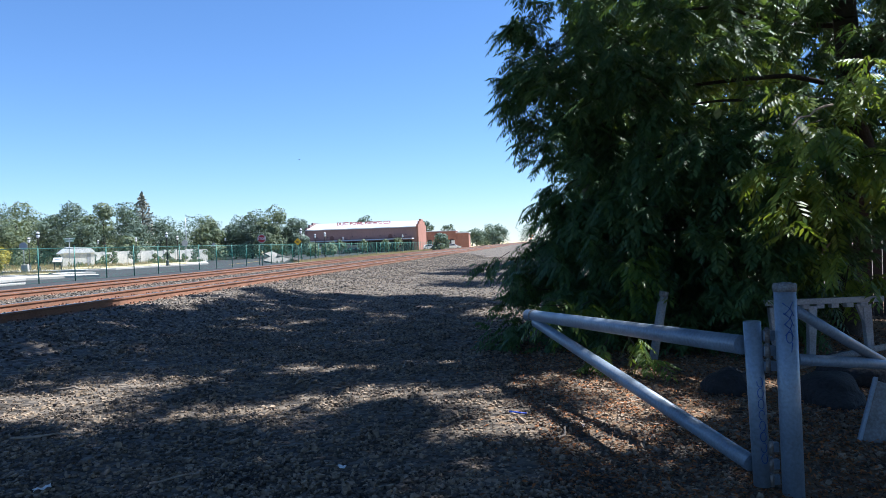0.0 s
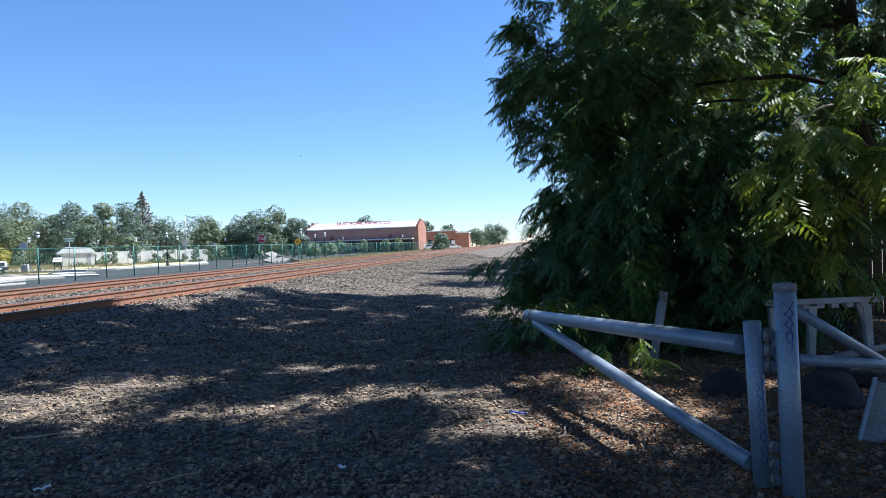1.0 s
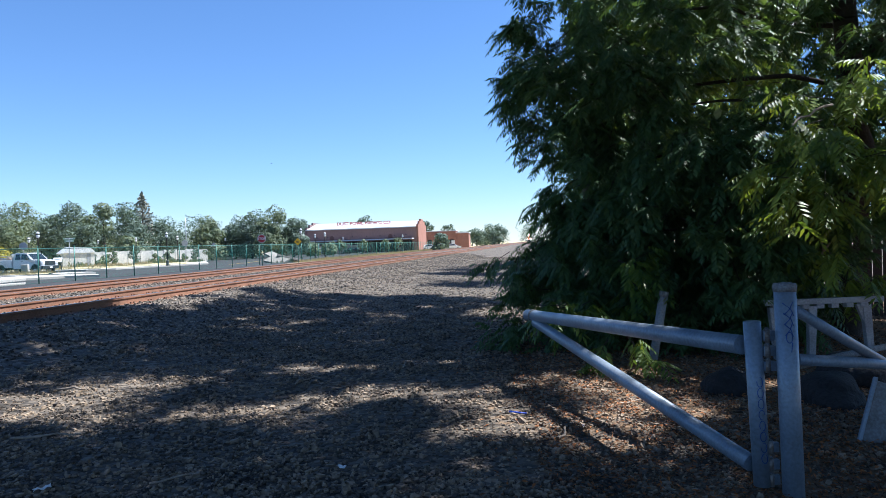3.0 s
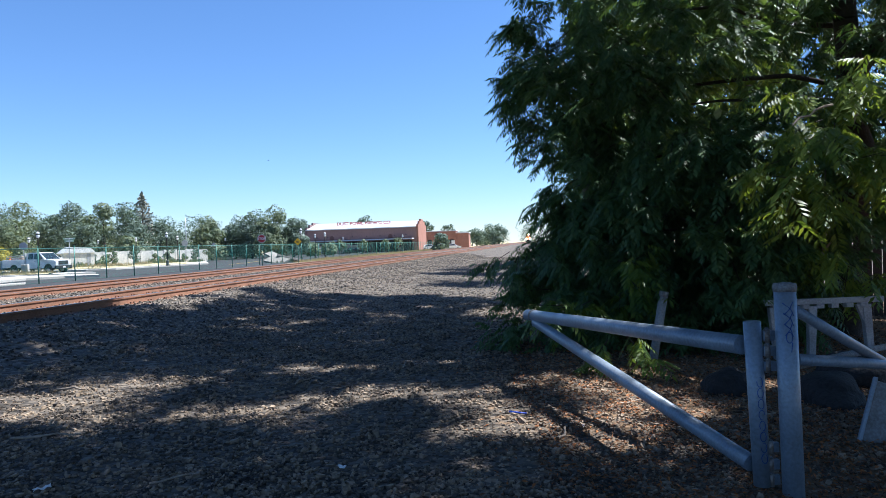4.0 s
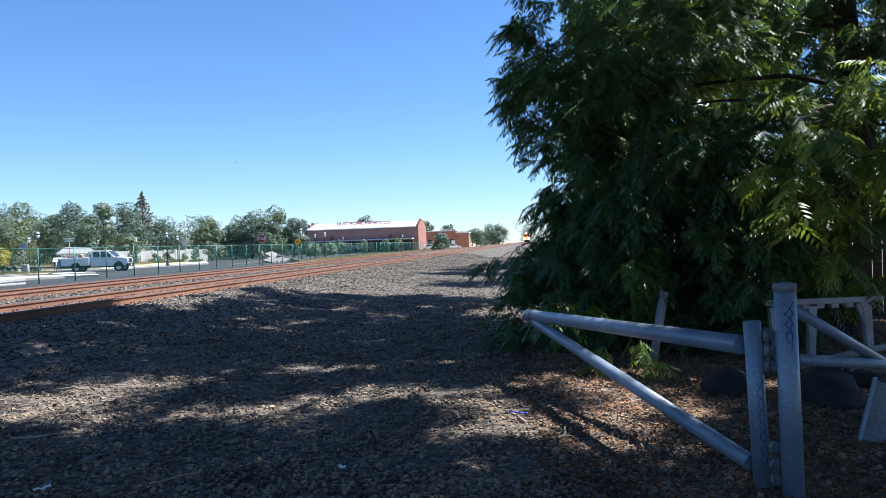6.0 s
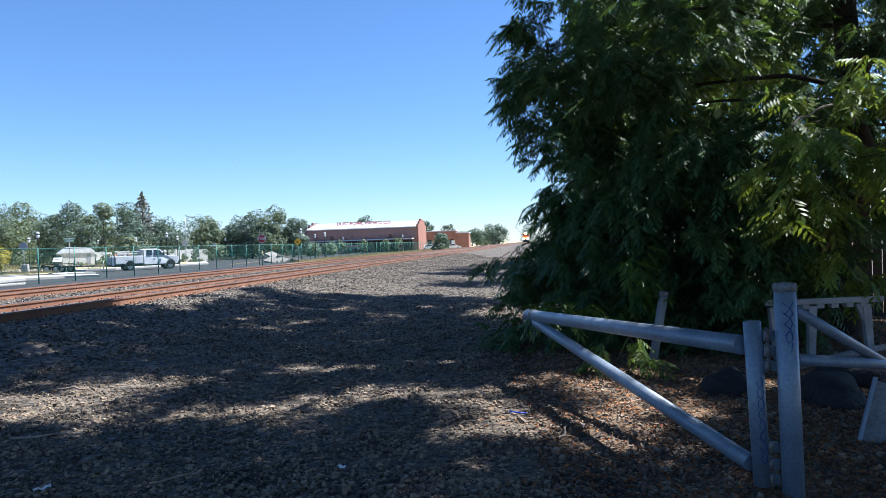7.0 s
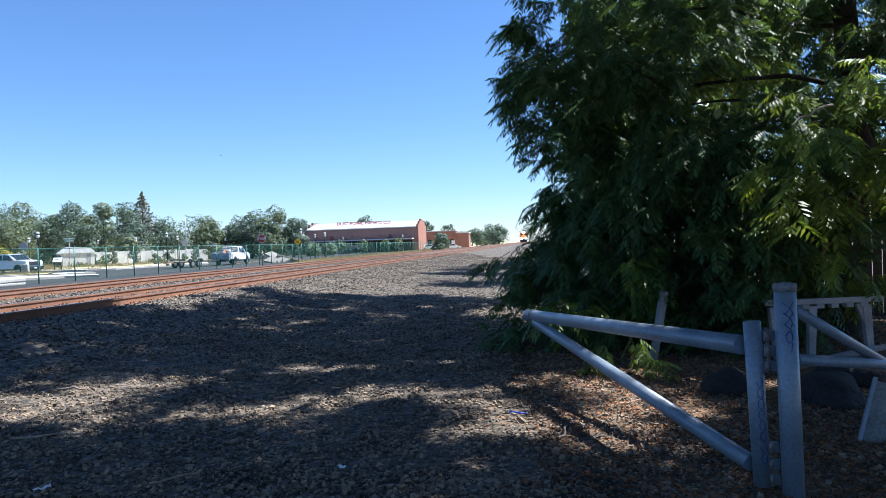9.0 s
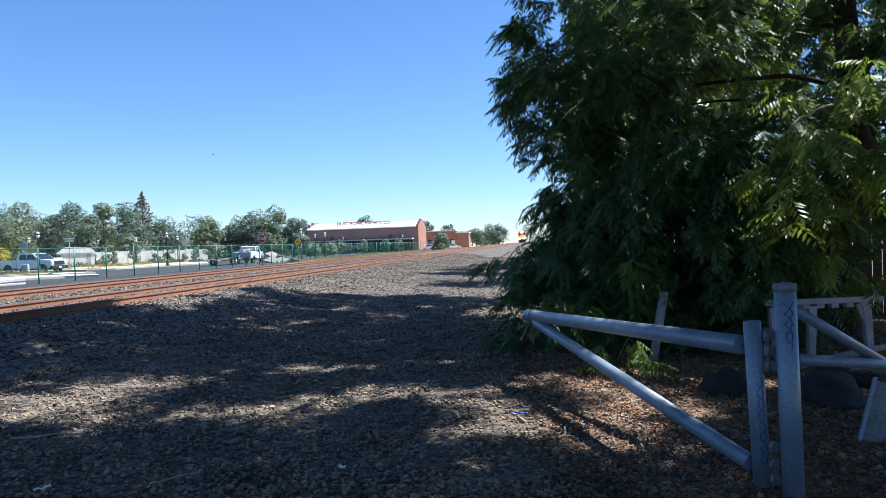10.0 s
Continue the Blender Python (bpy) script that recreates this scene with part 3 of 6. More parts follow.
def build_big_tree():
    rng = np.random.default_rng(3)
    o = np.array([5.15, 9.1, 0])
    tree = empty("broad_tree", *o)
    tagged(tree, "large dense green tree with feathery leaves over the path", "tree")
    bm = bmesh.new()
    limb(bm, (0, 0, -0.2), (-0.05, -0.5, 3.4), 0.19, 0.14, rng, 6, 0.0, 14)
    limb(bm, (-0.05, -0.5, 3.4), (-0.4, -0.4, 6.0), 0.14, 0.115, rng, 5, 0.0, 14)
    limb(bm, (-0.4, -0.4, 6.0), (-1.0, 1.8, 10.5), 0.115, 0.06, rng, 6, 0.0, 12)
    part("trunk", bm, M_BARK, tree)
    part("limb", limb(bmesh.new(), (0, -0.5, 3.2), (1.5, -0.6, 5.2), 0.12, 0.07, rng), M_BARK, tree)
    for c, r, k in LUMPS[:11]:
        h = min(4.5, 0.5 + c[2] * 0.8)
        part("limb", limb(bmesh.new(), (-0.05, -0.25, h), Vector(c) - Vector(o), 0.036, 0.012, rng), M_BARK, tree)
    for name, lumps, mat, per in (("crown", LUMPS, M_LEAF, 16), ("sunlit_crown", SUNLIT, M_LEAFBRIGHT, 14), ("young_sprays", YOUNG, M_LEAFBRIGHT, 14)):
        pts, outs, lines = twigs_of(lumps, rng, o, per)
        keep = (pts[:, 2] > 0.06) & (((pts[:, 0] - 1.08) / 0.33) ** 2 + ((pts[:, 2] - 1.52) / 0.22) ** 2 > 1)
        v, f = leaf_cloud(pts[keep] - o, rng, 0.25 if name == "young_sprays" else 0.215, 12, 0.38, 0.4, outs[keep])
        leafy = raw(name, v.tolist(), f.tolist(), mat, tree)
        bm = bmesh.new()
        for a, b in lines:
            tube(bm, a, b, 0.006, 0.003, n=4, caps=False)
        tagged(part("twig_wood", bm, M_BARK, tree), kind="stuff")
    # bare pale twigs before the leaves
    for a, b in (((3.1, 6.1, 2.28), (3.62, 6.4, 2.5)), ((3.75, 6.3, 2.3), (4.0, 6.5, 2.62)), ((4.3, 8.0, 0.75), (4.45, 8.05, 1.45)), ((4.1, 7.9, 0.8), (4.45, 8.0, 1.2))):
        part("bare_twig", limb(bmesh.new(), np.array(a) - o, np.array(b) - o, 0.007, 0.012, rng, 5, 0.1, 6), M_TWIG, tree, "pale bare twig")
    # unseen high canopy, added to shade the path all but the sunny patches
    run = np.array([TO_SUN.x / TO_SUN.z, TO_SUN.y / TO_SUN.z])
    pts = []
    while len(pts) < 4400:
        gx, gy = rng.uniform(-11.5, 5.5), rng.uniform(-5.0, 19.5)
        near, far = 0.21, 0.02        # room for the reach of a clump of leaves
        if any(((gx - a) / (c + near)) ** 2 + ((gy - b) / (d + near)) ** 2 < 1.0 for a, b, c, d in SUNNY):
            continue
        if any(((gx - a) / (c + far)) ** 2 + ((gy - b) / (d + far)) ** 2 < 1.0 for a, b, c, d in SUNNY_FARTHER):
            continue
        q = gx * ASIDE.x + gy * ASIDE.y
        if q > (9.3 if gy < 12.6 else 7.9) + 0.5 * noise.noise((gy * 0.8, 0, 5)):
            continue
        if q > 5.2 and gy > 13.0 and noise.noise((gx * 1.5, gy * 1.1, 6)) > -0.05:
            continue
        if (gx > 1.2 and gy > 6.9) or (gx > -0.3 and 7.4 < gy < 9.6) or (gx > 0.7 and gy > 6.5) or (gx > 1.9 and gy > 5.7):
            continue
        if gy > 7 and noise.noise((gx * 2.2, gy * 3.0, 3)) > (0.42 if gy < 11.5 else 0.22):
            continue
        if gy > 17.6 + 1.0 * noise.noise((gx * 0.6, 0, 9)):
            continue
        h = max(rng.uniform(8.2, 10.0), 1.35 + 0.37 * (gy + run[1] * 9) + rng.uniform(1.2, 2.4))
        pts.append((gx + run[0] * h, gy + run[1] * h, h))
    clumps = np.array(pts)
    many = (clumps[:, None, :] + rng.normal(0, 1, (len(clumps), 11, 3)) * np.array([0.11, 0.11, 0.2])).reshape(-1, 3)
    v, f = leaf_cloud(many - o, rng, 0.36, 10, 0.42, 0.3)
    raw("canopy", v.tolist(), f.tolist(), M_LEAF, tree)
    for k in range(9):
        c = clumps[rng.integers(len(clumps))] - o
        part("limb", limb(bmesh.new(), (-0.7, 0.8, rng.uniform(7, 9.5)), c, 0.035, 0.008, rng, 5, 0.1, 7), M_BARK, tree)
    return leafy


def build_shade_trees():
    """More of the same trees, added mostly out of sight to shade the ballast."""
    # the last three stand unseen beside and behind the eye, darkening the foreground
    for k, (x, y, h, r) in enumerate(((6.0, 16.5, 9, 2.8), (7.4, 25, 15, 3.4), (7.2, 31, 16, 2.6), (8.8, 36, 17, 4.0), (10, 41, 15, 3.6), (11, 46, 15, 4.2), (13, 56, 11, 4.5), (17, 70, 11, 4.5), (8.5, 1.0, 9, 3.2), (6.5, -6, 10, 3.6), (-3, -10, 10, 3.6))):
        far_tree(x, y, h, r, M_LEAF, 700 + k, "tree", "dense green tree added beside the path for its shade", 0.08, 0.0, 0.34, 2600, 12)


YOUNG_SPRAYS = build_big_tree()


# ---- road, kerbs and islands beyond the tracks ----
ROAD_Z = -0.15


def build_road():
    edge = [plan(s, q) for s, q in ((-30, 24), (60, 24), (70, 27), (100, 29.6), (150, 29.6))]
    bm = prism(bmesh.new(), [edge[0], edge[1], edge[2], edge[3], edge[4], (-14, 215), (-70, 215), (-140, 190), (-140, 40)], ROAD_Z - 0.1, ROAD_Z)
    tagged(mesh_object("road", bm, M_ASPHALT), "dark asphalt street with a junction behind the tracks", "road", kind="structure")
    near = [(-140, 52), (-60, 51.2), (-36, 52.8), (-30.6, 55.6), (-28.8, 57.6), (-30.2, 59.3), (-45, 62.3), (-140, 74)]
    far = [(-140, 80), (-46, 71.5), (-35.5, 69.0), (-33.2, 70.5), (-32.4, 75.2), (-29.5, 80.8), (-28.2, 83.3), (-29.0, 85.8), (-34.5, 101), (-42, 124), (-60, 140), (-140, 150)]
    for name, ring, label in (("pavement_near", near, "concrete kerb and pavement at the street corner"), ("pavement_far", far, "long curved concrete kerb along the street")):
        c = Vector((sum(p[0] for p in ring) / len(ring), sum(p[1] for p in ring) / len(ring)))
        top = mesh_object(name, prism(bmesh.new(), ring, ROAD_Z - 0.05, ROAD_Z + 0.15), M_CONCRETE)
        tagged(top, label, "pavement", kind="structure")
        n = len(ring)
        inner = []
        for i, p in enumerate(ring):
            a, b = Vector(ring[i - 1]), Vector(ring[(i + 1) % n])
            t = (b - a).normalized()
            w = 4.2 if name.endswith("near") else 2.6
            inner.append((p[0] - t.y * w, p[1] + t.x * w))
        verge = mesh_object("dry_verge", prism(bmesh.new(), inner, ROAD_Z, ROAD_Z + 0.2), M_DRYGRASS)
        tagged(verge, "dry straw-coloured grass verge inside the kerb", "dry grass", kind="structure")
    path = [(-60, 36), (-28.1, 40.0), (-27.7, 43.3), (-28.0, 46.6), (-26.5, 48.6), (-24.4, 49.3), (-25.6, 51.4), (-29.2, 53.0), (-31.8, 52.6), (-32.8, 51.4), (-34.3, 48.8), (-60, 46)]
    tagged(mesh_object("footpath", prism(bmesh.new(), path, ROAD_Z - 0.05, 0.0), M_CONCRETE), "pale concrete footpath behind the fence", "pavement", kind="structure")
    kerb = [(-60, 33), (-24.4, 35.6), (-24.1, 37.7), (-23.7, 39.3), (-24.3, 40.4), (-24.9, 39.2), (-25.2, 37.0), (-60, 34.6)]
    tagged(mesh_object("kerb", prism(bmesh.new(), kerb, ROAD_Z - 0.08, -0.06), M_CONCRETE), "pale concrete kerb beside the tracks", "kerb", kind="structure")
    # worn yellow centre lines
    for dx in (0, 0.35):
        bm = bmesh.new()
        pts = [(-23.6 + dx, 76), (-24.4 + dx, 92), (-26.5 + dx, 110), (-31 + dx, 130)]
        for (x0, y0), (x1, y1) in zip(pts, pts[1:]):
            bm.faces.new([bm.verts.new(p) for p in ((x0, y0, ROAD_Z + 0.006), (x0 + 0.13, y0, ROAD_Z + 0.006), (x1 + 0.13, y1, ROAD_Z + 0.006), (x1, y1, ROAD_Z + 0.006))])
        bmesh.ops.recalc_face_normals(bm, faces=bm.faces[:])
        tagged(mesh_object("road_line", bm, M_ROADLINE), "worn yellow line on the asphalt", "road marking", kind="structure")
    # concrete slabs stacked askew by the fence
    for x, y, z, rx, ry, rz in ((-19.2, 80.5, 0.42, 8, 24, -18), (-17.6, 79.0, 0.2, -14, 16, 12), (-18.6, 77.6, 0.12, 20, 10, -30)):
        slab = mesh_object("concrete_slab", boxed(-1.3, 1.3, -0.8, 0.8, -0.11, 0.11, bevel=0.02), M_SLAB)
        slab.matrix_basis = pose(x, y, z, rx, ry, rz)
        tagged(slab, "grey broken concrete slab heaped askew by the fence", "concrete slab", "heap of concrete slabs")
    bank = mesh_object("concrete_headwall", boxed(-0.26, 0.26, -0.2, 0.2, 0, 0.8, bevel=0.03), M_CONCRETE)
    bank.matrix_basis = pose(-35.6, 59.2, 0.0, 0, 0, 10)
    tagged(bank, "small pale concrete utility box by the kerb", "utility box")


M_ROADLINE = material("worn_yellow_line", (0.5, 0.33, 0.05), 0.9, 0, (0.25, 0.19, 0.08), 2, 30, 0)
build_road()


# ---- tufts of dry grass and low shrubs ----
def build_tufts(name, spots, mat, label, category, hmin, hmax, spread, blades, kind="stuff"):
    rng = np.random.default_rng(len(name) * 7 + len(spots))
    verts, faces = [], []
    for x, y, z, k in spots:
        for _ in range(blades):
            a, l = rng.uniform(0, 6.28), rng.uniform(hmin, hmax) * k
            bx, by = x + rng.normal(0, spread * 0.5) * k, y + rng.normal(0, spread * 0.5) * k
            tx, ty = bx + math.cos(a) * l * rng.uniform(0.1, 0.6), by + math.sin(a) * l * rng.uniform(0.1, 0.6)
            w = l * 0.07
            i = len(verts)
            verts += [(bx - w, by, z), (bx + w, by, z), ((bx + tx) / 2 + w * 0.6, (by + ty) / 2, z + l * 0.62), (tx, ty, z + l)]
            faces += [(i, i + 1, i + 2), (i, i + 2, i + 3)]
    ob = raw(name, verts, faces, mat)
    return tagged(ob, label, category, kind=kind)


def build_grass():
    rng = np.random.default_rng(21)
    spots = []
    for _ in range(900):          # between fence and brewery, and along the fence
        s, q = rng.uniform(72, 175), rng.uniform(19.5, 29.3)
        spots.append((*plan(s, q), -0.22, rng.uniform(0.6, 1.3) * (1.2 if s > 70 else 0.5)))
    for _ in range(700):
        x, y = rng.uniform(-75, -36), rng.uniform(73, 120)
        spots.append((x, y, 0.04, rng.uniform(0.7, 1.6)))
    for _ in range(320):
        x = rng.uniform(-70, -33)
        spots.append((x, rng.uniform(55.0, 59.5 + (-x - 33) * 0.12), 0.04, rng.uniform(0.6, 1.5)))
    build_tufts("dry_grass", spots, M_DRYGRASS, "tall dry straw-coloured grass behind the tracks", "dry grass", 0.10, 0.34, 0.8, 26)
    spots = [(rng.uniform(-62, -33), rng.uniform(71, 110), 0.03, rng.uniform(0.6, 1.5)) for _ in range(26)]
    spots += [(rng.uniform(-52, -33.5), rng.uniform(54.5, 59), 0.03, rng.uniform(0.5, 1.0)) for _ in range(18)]
    build_tufts("low_shrubs", spots, M_FAR_B, "low grey-green shrubs in the dry verge", "shrub", 0.2, 0.6, 0.8, 110)


build_grass()


# ---- green chain-link fence ----
FENCE_Q = 28.0


def build_fence():
    fence = empty("chain_link_fence")
    tagged(fence, "green coated chain-link fence with round posts", "fence")
    bm = tubed((0, 0, 0), (0, 0, 2.05), 0.035, n=10)
    lathe(bm, ((0.045, 2.05), (0.045, 2.09), (0.02, 2.13)), 10)
    post = None
    fz = -0.13
    start = 38.6
    n = 58
    for k in range(-3, n):
        x, y = plan(start - 0.35 + k * 3.05, FENCE_Q)
        if post is None:
            post = part("post", bm, M_GREENSTEEL, fence)
            ob = post
        else:
            ob = new("post", post.data)
            ob.parent = fence
        ob.matrix_basis = pose(x, y, fz)
    (x0, y0), (x1, y1) = plan(start - 9.5, FENCE_Q), plan(start + n * 3.05 - 3.4, FENCE_Q)
    for name, z, r in (("top_rail", 1.98 + fz, 0.024), ("bottom_wire", 0.06 + fz, 0.008)):
        part(name, tubed((x0, y0, z), (x1, y1, z), r, n=8), M_GREENSTEEL, fence)
    # the mesh itself: crossing wires
    verts, faces = [], []
    wire, hgt, step = 0.0024, 1.9, 0.09
    d = Vector((x1 - x0, y1 - y0, 0))
    L = min(d.length, 176)
    d.normalize()
    for sgn in (1, -1):
        k = -hgt
        while k < L:
            a = Vector((x0, y0, fz + 0.06)) + d * (k if sgn > 0 else k + hgt)
            b = a + d * hgt * sgn + Vector((0, 0, hgt))
            i = len(verts)
            off = d * wire
            verts += [tuple(a - off), tuple(a + off), tuple(b + off), tuple(b - off)]
            faces.append((i, i + 1, i + 2, i + 3))
            k += step
    raw("mesh", verts, faces, M_GREENSTEEL, fence)
    return fence


build_fence()


# ---- street lamps and signs ----
def build_lamp(h=3.75):
    lamp = empty("street_lamp")
    part("base", lathe(bmesh.new(), ((0.2, 0), (0.2, 0.12), (0.15, 0.16), (0.14, 0.5), (0.09, 0.6)), 14), M_BLACKSTEEL, lamp)
    part("pole", lathe(bmesh.new(), ((0.075, 0.6), (0.055, h - 0.75), (0.09, h - 0.72), (0.09, h - 0.68)), 12), M_BLACKSTEEL, lamp)
    head = part("globe", lathe(bmesh.new(), ((0.07, h - 0.66), (0.14, h - 0.56), (0.155, h - 0.46), (0.13, h - 0.36)), 14), M_GLOBE, lamp, "pale acorn globe")
    part("waist", lathe(bmesh.new(), ((0.165, h - 0.36), (0.165, h - 0.29), (0.12, h - 0.27)), 14), M_BLACKSTEEL, head, "black band")
    part("hood", lathe(bmesh.new(), ((0.15, h - 0.27), (0.135, h - 0.18), (0.06, h - 0.09)), 14), M_GLOBE, head)
    part("finial", lathe(bmesh.new(), ((0.03, h - 0.09), (0.035, h - 0.05), (0.008, h + 0.03)), 8), M_BLACKSTEEL, head, "black finial")
    return lamp


def build_lamps():
    first = build_lamp()
    # x, y, z of the foot, size
    feet = ((-36.0, 61.9, 0.0, 1.0), (-45.5, 76.5, 0.0, 0.98), (-29.9, 75.4, 0.0, 0.98), (-47.6, 112, 0.0, 1.0), (-42.3, 96, 0.0, 1.0),
            (-36.4, 95.5, 0.0, 1.0), (-52, 105, 0.0, 1.0), (-37.5, 120, 0.0, 1.0), (-17.5, 86, -0.2, 1.1), (-16.4, 97, -0.2, 1.0),
            (-19.6, 107, -0.2, 1.0), (-8.2, 143, -0.2, 1.0), (-21.5, 150, -0.2, 1.0))
    for k, (x, y, z, f) in enumerate(feet):
        ob = first if k == 0 else copy_thing(first, pose(x, y, z))
        ob.matrix_basis = pose(x, y, z) @ Matrix.Diagonal((1, 1, f, 1))
        tagged(ob, "black street lamp post with a pale acorn globe", "street lamp", "street lamps")


def text_mesh(name, words, size, mat, depth=0.01, bold=0.0):
    cu = bpy.data.curves.new(name, "FONT")
    cu.body, cu.size, cu.extrude, cu.align_x, cu.align_y, cu.offset = words, size, depth, "CENTER", "CENTER", bold
    ob = bpy.data.objects.new(name, cu)
    me = bpy.data.meshes.new_from_object(ob)
    bpy.data.objects.remove(ob)
    me.materials.append(mat)
    return new(name, me)


def disc(n, r, y0, y1, turn=0.0):
    bm = bmesh.new()
    a = [bm.verts.new((r * math.cos(turn + 2 * math.pi * i / n), y0, r * math.sin(turn + 2 * math.pi * i / n))) for i in range(n)]
    b = [bm.verts.new((v.co.x, y1, v.co.z)) for v in a]
    bm.faces.new(a)
    bm.faces.new(b[::-1])
    for i in range(n):
        j = (i + 1) % n
        bm.faces.new((a[j], a[i], b[i], b[j]))
    bmesh.ops.recalc_face_normals(bm, faces=bm.faces[:])
    return bm


def build_signs():
    s = empty("stop_sign", -17.17, 66.0, -0.2, 6)
    tagged(s, "red octagonal stop sign on a steel post", "stop sign")
    part("post", tubed((0, 0.03, 0), (0, 0.03, 2.9), 0.03, n=8), M_GREENSTEEL, s)
    rim = part("border", disc(8, 0.41, -0.005, 0.0, math.pi / 8), M_WHITEPAINT, s, "white border")
    rim.location.z = 2.6
    face = part("face", disc(8, 0.375, -0.015, -0.008, math.pi / 8), M_STOP, s, "red face")
    face.location.z = 2.6
    t = text_mesh("lettering", "STOP", 0.30, M_WHITEPAINT, 0.004, 0.008)
    t.parent, t.matrix_basis = s, pose(0, -0.022, 2.6, 90)
    s = empty("warning_sign", -13.75, 66.0, -0.2, 5)
    tagged(s, "yellow diamond warning sign on a post", "road sign")
    part("post", tubed((0, 0.03, 0), (0, 0.03, 2.5), 0.03, n=8), M_GREENSTEEL, s)
    face = part("face", disc(4, 0.36, -0.012, 0.0), M_YELLOW, s, "yellow face")
    face.location.z = 2.2
    bm = boxed(-0.16, 0.16, -0.017, -0.013, 2.22, 2.28)
    box(bm, -0.12, 0.12, -0.017, -0.013, 2.12, 2.17)
    part("marking", bm, M_DARK, s, "illegible dark marking")
    # back of a round sign, street name sign, second diamond, information board
    s = empty("round_sign", -33.0, 89.0, 0.0)
    tagged(s, "grey back of a traffic sign on a thin post", "road sign")
    part("post", tubed((0, 0.03, 0), (0, 0.03, 2.6), 0.03, n=8), M_GREYWOOD, s)
    f = part("face", disc(8, 0.42, -0.012, 0.0, math.pi / 8), M_GREYSTEEL, s)
    f.location.z = 2.55
    c = copy_thing(s, pose(-42.5, 70.5, 0, 0, 0, 12))
    s = empty("street_name_sign", -40.8, 76.0, 0.0)
    tagged(s, "green street name boards on a grey post", "road sign")
    part("post", tubed((0, 0, 0), (0, 0, 3.35), 0.035, n=8), M_GREYSTEEL, s)
    for z, w in ((3.3, 0.65), (3.05, 0.5)):
        b = part("board", boxed(-w, w, -0.015, 0.015, z - 0.1, z + 0.1), M_SIGNGREEN, s, "pale green name board")
        part("bars", boxed(-w * 0.7, w * 0.7, -0.019, -0.016, z - 0.04, z + 0.04), M_WHITEPAINT, b, "unreadable white bar")
    s = empty("information_board", -39.8, 71.8, 0.0, 12)
    tagged(s, "low slanted information board on two dark legs", "information board")
    for x in (-0.3, 0.3):
        part("leg", boxed(x - 0.04, x + 0.04, -0.03, 0.03, 0, 1.0), M_BLACKSTEEL, s)
    panel = part("panel", boxed(-0.42, 0.42, -0.03, 0.03, -0.3, 0.3, bevel=0.01), M_WHITEPAINT, s, "white printed panel")
    panel.matrix_basis = pose(0.0, -0.05, 1.05, -45)
    part("bars", boxed(-0.3, 0.25, -0.036, -0.031, -0.05, 0.15), M_GREYSTEEL, panel, "unreadable printing")
    s = empty("warning_sign", -37.2, 113, 0.0)
    tagged(s, "pale diamond road sign on a thin pole", "road sign")
    part("post", tubed((0, 0.03, 0), (0, 0.03, 2.4), 0.04, n=8), M_GREYSTEEL, s)
    f = part("face", disc(4, 0.5, -0.012, 0.0), M_GREYSTEEL, s)
    f.location.z = 2.3
    s = empty("utility_pole", -43.5, 118, 0.0)
    tagged(s, "thin grey utility pole behind the street", "utility pole")
    part("pole", tubed((0, 0, 0), (0, 0, 7.2), 0.09, 0.06, n=8), M_GREYSTEEL, s)


M_GREYSTEEL = material("grey_sign_steel", (0.36, 0.38, 0.40), 0.5, 0.4, bump=0)
M_SIGNGREEN = material("pale_green_sign", (0.25, 0.42, 0.33), 0.5, bump=0)
build_lamps()
build_signs()


